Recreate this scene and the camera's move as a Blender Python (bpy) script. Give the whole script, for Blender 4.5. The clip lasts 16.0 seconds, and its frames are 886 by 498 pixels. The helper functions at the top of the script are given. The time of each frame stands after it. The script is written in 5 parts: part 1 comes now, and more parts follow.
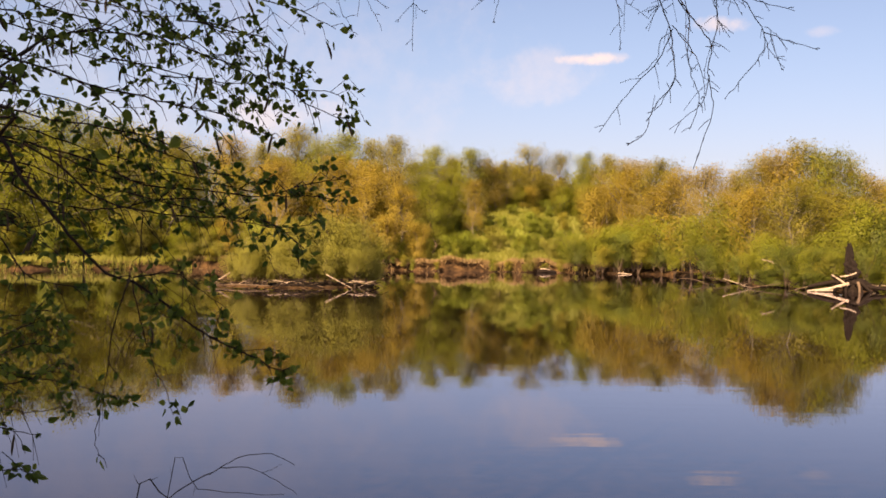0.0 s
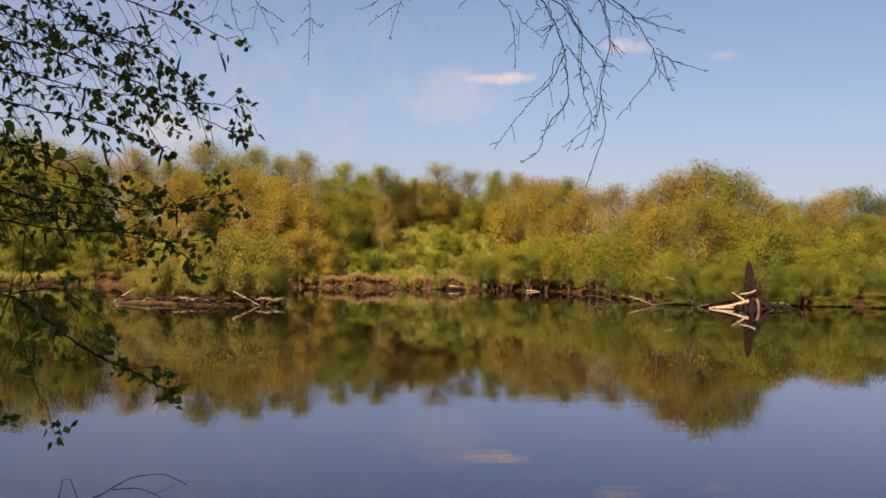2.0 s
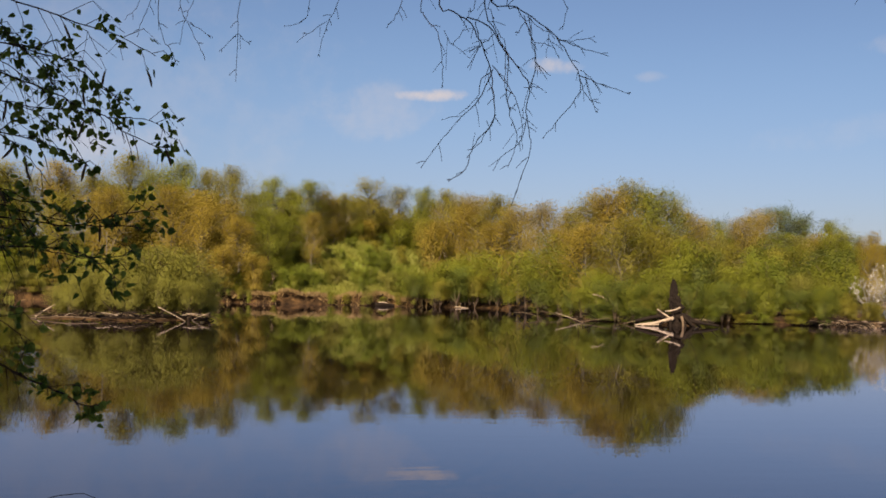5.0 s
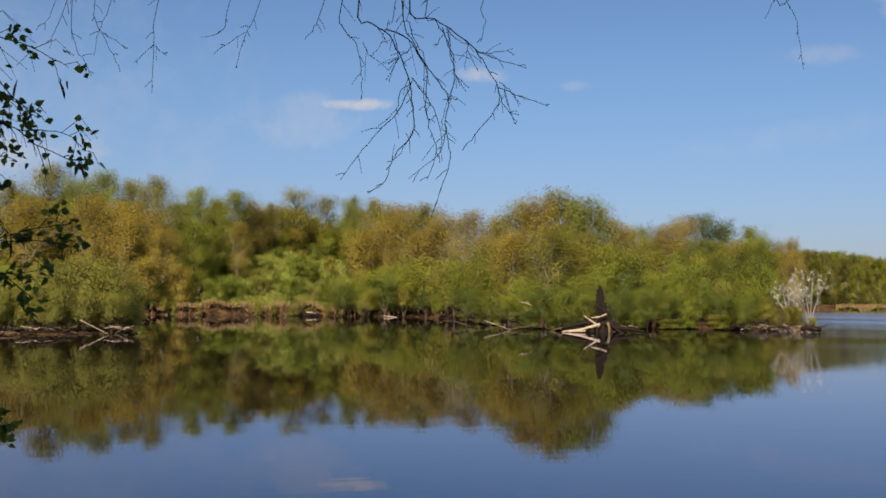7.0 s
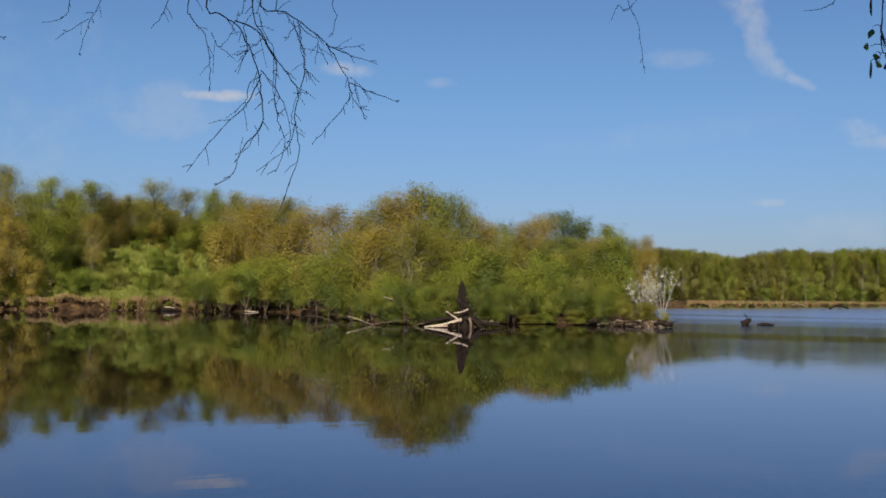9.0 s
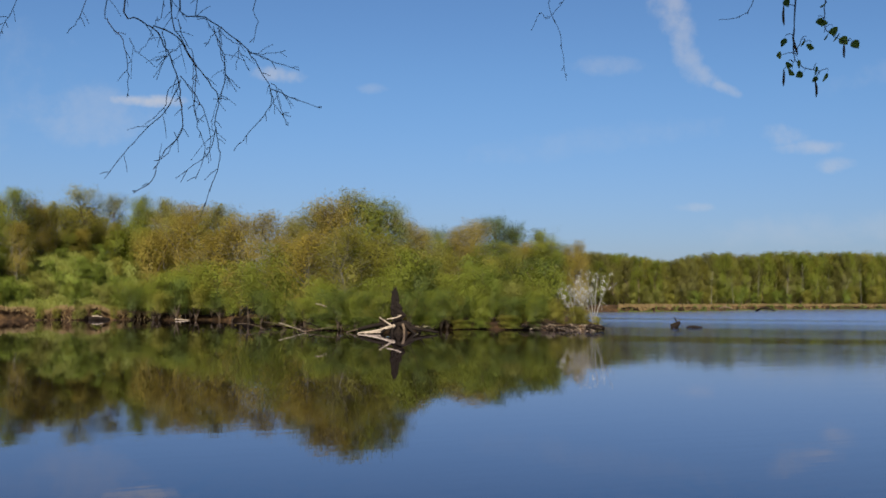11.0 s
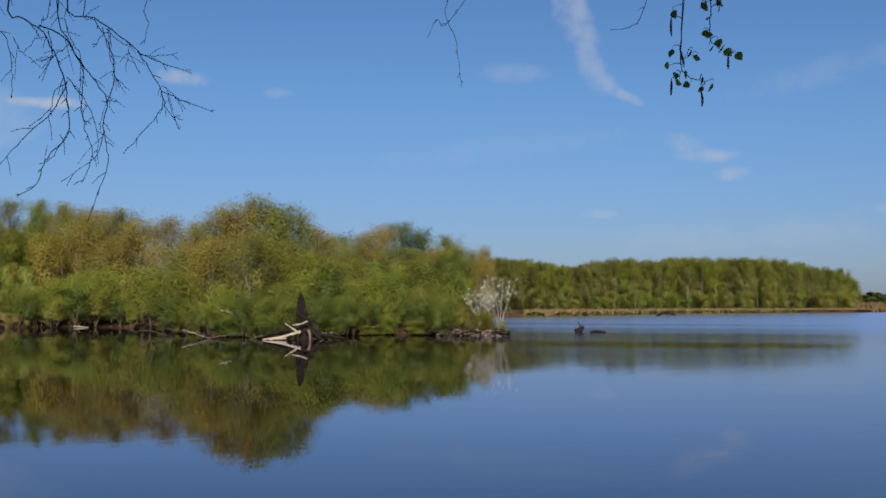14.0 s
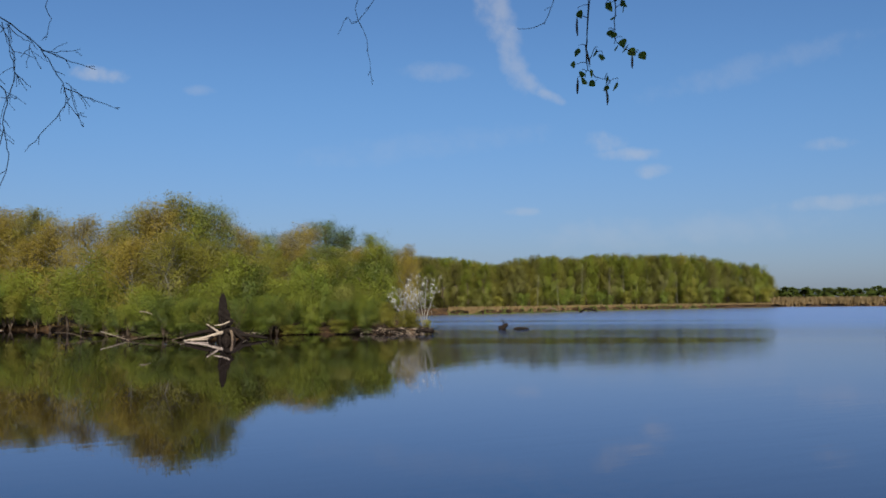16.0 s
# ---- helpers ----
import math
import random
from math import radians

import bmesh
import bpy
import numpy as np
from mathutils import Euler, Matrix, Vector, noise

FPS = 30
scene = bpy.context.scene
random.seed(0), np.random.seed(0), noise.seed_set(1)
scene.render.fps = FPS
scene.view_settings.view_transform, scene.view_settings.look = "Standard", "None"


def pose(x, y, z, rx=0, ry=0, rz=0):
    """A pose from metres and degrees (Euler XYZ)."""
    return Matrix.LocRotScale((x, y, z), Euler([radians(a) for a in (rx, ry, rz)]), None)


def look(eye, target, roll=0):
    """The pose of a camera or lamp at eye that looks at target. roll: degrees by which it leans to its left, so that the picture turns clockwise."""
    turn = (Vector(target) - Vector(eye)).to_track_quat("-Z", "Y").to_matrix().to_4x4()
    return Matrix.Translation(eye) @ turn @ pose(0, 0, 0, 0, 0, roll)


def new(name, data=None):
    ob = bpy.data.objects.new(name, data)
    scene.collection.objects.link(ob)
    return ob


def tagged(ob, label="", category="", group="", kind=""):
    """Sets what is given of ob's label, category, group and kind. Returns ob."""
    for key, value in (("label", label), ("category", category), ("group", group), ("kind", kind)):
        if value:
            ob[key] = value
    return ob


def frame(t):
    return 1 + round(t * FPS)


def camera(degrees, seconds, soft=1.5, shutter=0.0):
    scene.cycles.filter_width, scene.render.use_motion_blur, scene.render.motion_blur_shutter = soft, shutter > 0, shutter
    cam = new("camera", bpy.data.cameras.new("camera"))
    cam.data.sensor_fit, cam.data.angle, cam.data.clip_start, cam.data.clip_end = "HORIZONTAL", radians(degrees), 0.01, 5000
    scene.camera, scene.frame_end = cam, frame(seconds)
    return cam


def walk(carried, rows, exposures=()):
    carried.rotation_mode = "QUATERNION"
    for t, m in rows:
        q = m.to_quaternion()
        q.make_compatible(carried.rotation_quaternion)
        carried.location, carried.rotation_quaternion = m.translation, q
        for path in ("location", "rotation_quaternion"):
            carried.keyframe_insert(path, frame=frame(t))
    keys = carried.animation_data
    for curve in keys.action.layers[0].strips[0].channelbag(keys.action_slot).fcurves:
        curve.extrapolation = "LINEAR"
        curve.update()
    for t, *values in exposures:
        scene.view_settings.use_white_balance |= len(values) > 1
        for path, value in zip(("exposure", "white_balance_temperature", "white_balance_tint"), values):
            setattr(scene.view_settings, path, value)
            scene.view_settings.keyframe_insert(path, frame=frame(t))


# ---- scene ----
cam = camera(44.46, 16.0, soft=1.7)
EYE = 2.2
ROWS = [
    (0.0, 0.0000, 0.0000, 0.0000, 0.000, -0.056, -0.817),
    (0.5, 0.0113, -0.0013, -0.0009, -1.600, -0.055, -0.802),
    (1.0, 0.0200, 0.0026, -0.0017, -1.928, 0.294, -0.816),
    (1.5, 0.0252, 0.0137, -0.0009, -2.499, 0.271, -0.812),
    (2.0, 0.0336, 0.0096, -0.0010, -4.767, 0.918, -1.029),
    (2.5, 0.0431, 0.0097, 0.0008, -6.865, 1.428, -1.598),
    (3.0, 0.0490, 0.0067, 0.0000, -7.739, 1.507, -1.097),
    (3.2, 0.0509, 0.0025, -0.0018, -8.495, 1.698, -1.087),
    (5.3, 0.0373, -0.0055, 0.0035, -8.446, 1.859, -1.363),
    (5.5, 0.0374, -0.0047, 0.0055, -7.936, 1.732, -1.544),
    (6.0, 0.0312, 0.0014, 0.0043, -6.701, 1.970, -0.592),
    (6.5, 0.0395, 0.0040, 0.0070, -8.902, 2.529, -0.830),
    (7.0, 0.0548, -0.0101, 0.0081, -12.276, 2.385, -0.641),
    (7.5, 0.0660, -0.0274, 0.0051, -15.286, 2.151, -0.422),
    (8.0, 0.0726, -0.0333, 0.0045, -16.898, 2.577, -0.573),
    (8.5, 0.0719, -0.0465, 0.0070, -18.041, 2.659, -0.937),
    (9.0, 0.0827, -0.0411, 0.0054, -19.475, 2.227, -0.860),
    (9.5, 0.0880, -0.0458, 0.0071, -20.780, 2.205, -1.095),
    (12.0, 0.1123, -0.0608, 0.0059, -24.622, 2.674, -0.086),
    (12.5, 0.1149, -0.0665, 0.0055, -25.608, 2.478, -0.279),
    (13.0, 0.1181, -0.0636, 0.0035, -25.907, 2.234, -0.016),
    (13.5, 0.1191, -0.0711, 0.0030, -26.406, 2.466, 0.046),
    (14.0, 0.1273, -0.0717, 0.0052, -27.891, 2.889, -0.157),
    (14.5, 0.1303, -0.0856, 0.0022, -29.195, 2.888, -0.389),
    (15.0, 0.1373, -0.0910, 0.0007, -30.164, 2.690, -0.356),
    (15.5, 0.1502, -0.0795, 0.0024, -31.306, 2.643, -0.207),
    (16.0, 0.1506, -0.1004, 0.0016, -31.873, 2.794, 0.411),
]
EXPOSURES = [(0.0, 1.67, 11300, 31), (1.0, 1.35, 10700, 28), (1.5, 1.27, 10500, 27), (3.2, 1.1, 9800, 24), (5.5, 1.0, 8450, 17.5), (7.0, 0.93, 7600, 13), (8.0, 0.88, 7200, 10.5), (9.0, 0.77, 6900, 9), (12.0, 0.8, 6550, 8.5), (12.5, 0.67, 6450, 8), (16.0, 0.65, 6400, 8)]
walk(cam, [(t, pose(x, y, EYE + z, 90 + pitch, roll, yaw)) for t, x, y, z, yaw, pitch, roll in ROWS], EXPOSURES)

# ---- sky and sun ----
SUN_AZ, SUN_EL = -156.0, 37.0      # compass from +y, towards +x; height above the horizon
world = bpy.data.worlds.new("world")
scene.world = world
world.use_nodes = True


class Nodes:
    """Short hand for a node tree."""

    def __init__(self, tree):
        self.tree = tree
        tree.nodes.clear()

    def add(self, kind, **sets):
        n = self.tree.nodes.new(kind)
        if "operation" in sets:
            n.operation = sets["operation"]
        if "use_clamp" in sets:
            n.use_clamp = sets["use_clamp"]
        if "interpolation_type" in sets:
            n.interpolation_type = sets["interpolation_type"]
        if "data_type" in sets:
            n.data_type = sets["data_type"]
        if "blend_type" in sets:
            n.blend_type = sets["blend_type"]
        if "sky_type" in sets:
            n.sky_type = sets["sky_type"]
        if "sun_disc" in sets:
            n.sun_disc = sets["sun_disc"]
        return n

    def link(self, a, b):
        self.tree.links.new(a, b)

    def put(self, socket, v):
        if isinstance(v, bpy.types.NodeSocket):
            self.link(v, socket)
        else:
            socket.default_value = v

    def math(self, op, a, b=0.0, clamp=False):
        n = self.add("ShaderNodeMath", operation=op, use_clamp=clamp)
        self.put(n.inputs[0], a)
        self.put(n.inputs[1], b)
        return n.outputs[0]

    def vec(self, op, a, b):
        n = self.add("ShaderNodeVectorMath", operation=op)
        self.put(n.inputs[0], a)
        self.put(n.inputs[1], b)
        return n.outputs["Value"] if op == "DOT_PRODUCT" else n.outputs["Vector"]

    def noise(self, vector, scale, detail=3.0, rough=0.55):
        n = self.add("ShaderNodeTexNoise")
        n.inputs["Scale"].default_value, n.inputs["Detail"].default_value, n.inputs["Roughness"].default_value = scale, detail, rough
        if vector is not None:
            self.link(vector, n.inputs["Vector"])
        return n.outputs["Fac"]

    def span(self, v, a, b, c=0.0, d=1.0):
        n = self.add("ShaderNodeMapRange", interpolation_type="SMOOTHSTEP")
        self.put(n.inputs[0], v)
        for i, x in enumerate((a, b, c, d)):
            n.inputs[i + 1].default_value = x
        return n.outputs[0]

    def mix(self, f, a, b):
        n = self.add("ShaderNodeMix", data_type="RGBA")
        self.put(n.inputs[0], f)
        self.put(n.inputs[6], a if isinstance(a, bpy.types.NodeSocket) else (*a, 1))
        self.put(n.inputs[7], b if isinstance(b, bpy.types.NodeSocket) else (*b, 1))
        return n.outputs[2]

    def ramp(self, f, *stops):
        n = self.add("ShaderNodeValToRGB")
        e = n.color_ramp.elements
        while len(e) < len(stops):
            e.new(0.5)
        for el, (p, c) in zip(e, stops):
            el.position, el.color = p, (*c, 1)
        self.link(f, n.inputs[0])
        return n.outputs[0]


def heading(az, el):
    a, e = radians(az), radians(el)
    return Vector((math.sin(a) * math.cos(e), math.cos(a) * math.cos(e), math.sin(e)))


def build_sky():
    n = Nodes(world.node_tree)
    sky = n.add("ShaderNodeTexSky", sky_type="NISHITA", sun_disc=False)
    sky.sun_elevation, sky.sun_rotation = radians(SUN_EL), radians(SUN_AZ)
    sky.air_density, sky.dust_density, sky.ozone_density = 1.0, 0.6, 2.2
    way = n.vec("NORMALIZE", n.add("ShaderNodeTexCoord").outputs["Generated"], (0, 0, 0))
    wisp = n.noise(way, 24.0, 6.0, 0.6)
    fine = n.noise(way, 70.0, 4.0, 0.6)
    ragged = n.math("ADD", n.math("MULTIPLY", wisp, 1.1), n.math("MULTIPLY", fine, 0.5))
    total = None
    # fair-weather clouds and a spreading vapour trail: heading, height, half width, half height, lean, density
    # the wide faint veil at heading -16 is added to brighten the left sky
    for az, el, w, h, lean, dens in (
            (7.6, 9.9, 1.7, 0.34, 2, 0.75), (4.6, 8.9, 3.4, 1.4, 8, 0.2), (14.3, 11.5, 1.3, 0.4, -4, 0.5), (19.2, 10.95, 0.8, 0.3, 0, 0.2),
            (-9.0, 6.8, 4.5, 1.2, 3, 0.35), (-16.0, 9.0, 17.0, 8.0, 0, 0.12), (31.4, 12.1, 1.9, 0.5, -3, 0.2), (34.75, 14.95, 2.2, 0.95, -62, 0.42), (35.6, 12.9, 1.9, 0.65, -68, 0.36),
            (36.55, 11.55, 1.3, 0.45, -40, 0.38), (37.6, 10.75, 1.1, 0.32, -24, 0.42), (40.4, 8.3, 1.1, 0.6, -8, 0.33), (41.6, 7.6, 1.7, 0.36, 0, 0.38),
            (42.9, 6.7, 0.9, 0.38, 0, 0.35), (36.1, 4.7, 0.9, 0.26, 0, 0.3), (47.5, 11.6, 6.0, 0.7, 12, 0.13), (30.5, 8.2, 6.5, 0.8, 6, 0.1), (45.0, 3.6, 8.0, 0.9, 2, 0.14), (51.6, 7.7, 1.3, 0.35, 0, 0.25), (52.0, 4.8, 3.4, 0.4, 3, 0.28)):
        c = heading(az, el)
        right = Vector((math.cos(radians(az)), -math.sin(radians(az)), 0))
        up = right.cross(c)
        k = radians(lean)
        u = (right * math.cos(k) + up * math.sin(k)) / radians(w)
        v = (up * math.cos(k) - right * math.sin(k)) / radians(h)
        off = n.vec("SUBTRACT", way, tuple(c))
        du, dv = n.vec("DOT_PRODUCT", off, tuple(u)), n.vec("DOT_PRODUCT", off, tuple(v))
        r = n.math("ADD", n.math("MULTIPLY", du, du), n.math("MULTIPLY", dv, dv))
        r = n.math("ADD", r, n.math("MULTIPLY", n.math("SUBTRACT", ragged, 0.8), -3.4))
        m = n.math("MULTIPLY", n.span(r, 1.4, -0.7), dens)
        total = m if total is None else n.math("MAXIMUM", total, m)
    high = n.vec("DOT_PRODUCT", way, (0, 0, 1))
    total = n.math("MULTIPLY", total, n.span(high, 0.0, 0.03))
    tint = n.mix(n.span(high, 0.0, 0.22), (0.48, 0.575, 0.9), (0.55, 0.76, 1.03))
    clear = n.add("ShaderNodeMix", data_type="RGBA", blend_type="MULTIPLY")
    clear.inputs[0].default_value = 1.0
    n.link(sky.outputs[0], clear.inputs[6])
    n.link(tint, clear.inputs[7])
    out = n.mix(total, clear.outputs[2], (6.2, 6.2, 6.6))
    back = n.add("ShaderNodeBackground")
    back.inputs["Strength"].default_value = 0.0565
    n.link(out, back.inputs["Color"])
    n.link(back.outputs[0], n.add("ShaderNodeOutputWorld").inputs["Surface"])


build_sky()
sun = new("sun", bpy.data.lights.new("sun", "SUN"))
sun.data.energy, sun.data.angle, sun.data.color = 5.3, radians(0.53), (1.0, 0.93, 0.82)
sun.matrix_world = look(heading(SUN_AZ, SUN_EL) * 50, (0, 0, 0))


# ---- materials ----
def material(name):
    m = bpy.data.materials.new(name)
    m.use_nodes = True
    n = Nodes(m.node_tree)
    p = n.add("ShaderNodeBsdfPrincipled")
    out = n.add("ShaderNodeOutputMaterial")
    n.link(p.outputs[0], out.inputs["Surface"])
    return m, n, p, out


def bump(n, p, height, strength, distance):
    b = n.add("ShaderNodeBump")
    b.inputs["Strength"].default_value, b.inputs["Distance"].default_value = strength, distance
    n.link(height, b.inputs["Height"])
    n.link(b.outputs[0], p.inputs["Normal"])


def leaf_material(name, dark, light, glow, through_it=0.55, scatter=0.15):
    """Leaves: each leaf its own tone, each plant its own lean of hue; light passes through."""
    m, n, p, out = material(name)
    each = n.add("ShaderNodeNewGeometry").outputs["Random Per Island"]
    plant = n.add("ShaderNodeObjectInfo").outputs["Random"]
    place = n.add("ShaderNodeTexCoord").outputs["Object"]
    # clump tones: leaf variation, strengthened to paint light and shaded tufts
    clump = n.noise(place, 0.55, 2.0)
    clump = n.math("ADD", n.math("MULTIPLY", clump, 0.65), n.math("MULTIPLY", n.noise(place, 1.9, 2.0), 0.35))
    f = n.math("ADD", n.math("MULTIPLY", each, scatter), n.math("MULTIPLY", clump, 1.05))
    f = n.math("ADD", f, 0.025 - scatter / 2)
    f = n.math("ADD", f, n.math("MULTIPLY", n.math("SUBTRACT", plant, 0.5), 0.3))
    col = n.ramp(f, (0.12, dark), (0.55, light), (0.95, glow))
    n.link(col, p.inputs["Base Color"])
    p.inputs["Roughness"].default_value = 0.55
    p.inputs["Specular IOR Level"].default_value = 0.25
    t = n.add("ShaderNodeBsdfTranslucent")
    n.link(col, t.inputs["Color"])
    mixed = n.add("ShaderNodeMixShader")
    mixed.inputs[0].default_value = through_it
    n.link(p.outputs[0], mixed.inputs[1])
    n.link(t.outputs[0], mixed.inputs[2])
    n.link(mixed.outputs[0], out.inputs["Surface"])
    return m


def wood_material(name, a, b, scale, rough=0.85, stretch=(1, 1, 0.15), depth=0.01):
    m, n, p, out = material(name)
    place = n.add("ShaderNodeTexCoord").outputs["Object"]
    long = n.vec("MULTIPLY", place, stretch)
    grain = n.noise(long, scale, 5.0, 0.65)
    blot = n.noise(place, scale * 0.12, 2.0)
    n.link(n.ramp(n.math("ADD", n.math("MULTIPLY", grain, 0.75), n.math("MULTIPLY", blot, 0.35)), (0.3, a), (0.75, b)), p.inputs["Base Color"])
    p.inputs["Roughness"].default_value = rough
    p.inputs["Specular IOR Level"].default_value = 0.15
    bump(n, p, grain, 0.7, depth)
    return m


def birch_bark():
    m, n, p, out = material("birch_bark")
    place = n.add("ShaderNodeTexCoord").outputs["Object"]
    bands = n.noise(n.vec("MULTIPLY", place, (1.5, 1.5, 9)), 1.6, 3.0)
    blot = n.noise(place, 1.1, 3.0)
    mark = n.math("ADD", n.span(bands, 0.56, 0.64), n.span(blot, 0.56, 0.68), True)
    n.link(n.mix(mark, (0.14, 0.125, 0.1), (0.05, 0.04, 0.03)), p.inputs["Base Color"])
    p.inputs["Roughness"].default_value = 0.75
    bump(n, p, bands, 0.5, 0.01)
    return m


def ground_material():
    m, n, p, out = material("bank_and_meadow")
    place = n.add("ShaderNodeTexCoord").outputs["Object"]
    height = n.add("ShaderNodeSeparateXYZ")
    n.link(place, height.inputs[0])
    tuft, patch = n.noise(place, 1.8, 5.0, 0.7), n.noise(place, 0.08, 3.0)
    grass = n.ramp(n.math("ADD", n.math("MULTIPLY", tuft, 0.6), n.math("MULTIPLY", patch, 0.5)), (0.3, (0.06, 0.075, 0.014)), (0.6, (0.12, 0.145, 0.026)), (0.85, (0.2, 0.185, 0.05)))
    # soil tones; the near-black stop also paints the shade of undercuts and hollows
    soil = n.ramp(n.math("ADD", n.math("MULTIPLY", tuft, 0.6), n.math("MULTIPLY", n.noise(place, 0.5, 3.0), 0.45)), (0.38, (0.008, 0.005, 0.003)), (0.52, (0.04, 0.023, 0.011)), (0.66, (0.11, 0.062, 0.026)))
    level = n.math("ADD", height.outputs["Z"], n.math("MULTIPLY", n.math("SUBTRACT", tuft, 0.5), 0.5))
    n.link(n.mix(n.span(level, 1.1, 1.5), soil, grass), p.inputs["Base Color"])
    p.inputs["Roughness"].default_value = 0.95
    p.inputs["Specular IOR Level"].default_value = 0.1
    bump(n, p, tuft, 0.8, 0.15)
    return m


def water_material():
    m, n, p, out = material("pond_water")
    place = n.add("ShaderNodeTexCoord").outputs["Object"]
    p.inputs["Base Color"].default_value = (0.008, 0.005, 0.0025, 1)
    p.inputs["Specular IOR Level"].default_value = 0.0
    p.inputs["Roughness"].default_value = 1.0
    gloss, fresnel, both = n.add("ShaderNodeBsdfGlossy"), n.add("ShaderNodeFresnel"), n.add("ShaderNodeMixShader")
    gloss.inputs["Color"].default_value = (0.86, 0.87, 1.0, 1)      # dims the mirror a little and leans it to blue
    fresnel.inputs["IOR"].default_value = 1.45
    n.link(fresnel.outputs[0], both.inputs[0])
    n.link(p.outputs[0], both.inputs[1])
    n.link(gloss.outputs[0], both.inputs[2])
    n.link(both.outputs[0], out.inputs["Surface"])
    xyz = n.add("ShaderNodeSeparateXYZ")
    n.link(place, xyz.inputs[0])
    # the near pond lies in the lee of its trees; the wind roughens the open water farther out
    out_x, out_y = xyz.outputs["X"], xyz.outputs["Y"]
    fetch = n.math("SQRT", n.math("ADD", n.math("MULTIPLY", out_x, out_x), n.math("MULTIPLY", out_y, out_y)))
    away = n.vec("DOT_PRODUCT", place, (0.64, 0.77, 0))
    beside = n.vec("DOT_PRODUCT", place, (0.077, -0.064, 0))
    band = n.add("ShaderNodeCombineXYZ")
    n.link(beside, band.inputs[0])
    n.link(away, band.inputs[1])
    streak = n.noise(band.outputs[0], 0.035, 2.0)
    open_water = n.span(n.math("SUBTRACT", out_x, n.math("MULTIPLY", out_y, 0.42)), -2.0, 14.0)
    wind = n.math("MULTIPLY", n.span(n.math("ADD", fetch, n.math("MULTIPLY", n.math("SUBTRACT", streak, 0.5), 170)), 35.0, 150.0), open_water)
    calm = n.span(n.noise(n.vec("MULTIPLY", place, (0.5, 1.4, 1)), 0.06, 2.0), 0.42, 0.62, 0.3, 1.0)
    lap = n.noise(n.vec("MULTIPLY", place, (0.45, 1.8, 1)), 2.0, 3.0, 0.5)
    swell = n.noise(n.vec("MULTIPLY", place, (0.5, 1.5, 1)), 0.5, 2.0, 0.5)
    fine = n.noise(n.vec("MULTIPLY", place, (0.35, 2.6, 1)), 1.1, 2.0, 0.5)
    height = n.math("ADD", n.math("MULTIPLY", lap, 0.35), n.math("ADD", swell, n.math("MULTIPLY", fine, 0.5)))
    n.link(n.math("ADD", n.math("MULTIPLY", wind, 0.18), n.math("ADD", n.math("MULTIPLY", open_water, 0.05), 0.003)), gloss.inputs["Roughness"])
    b = n.add("ShaderNodeBump")
    b.inputs["Strength"].default_value = 1.0
    n.link(n.math("ADD", n.math("MULTIPLY", wind, 0.02), n.math("ADD", n.math("MULTIPLY", open_water, 0.002), n.math("MULTIPLY", calm, 0.0017))), b.inputs["Distance"])
    n.link(height, b.inputs["Height"])
    n.link(b.outputs[0], gloss.inputs["Normal"])
    n.link(b.outputs[0], fresnel.inputs["Normal"])
    return m


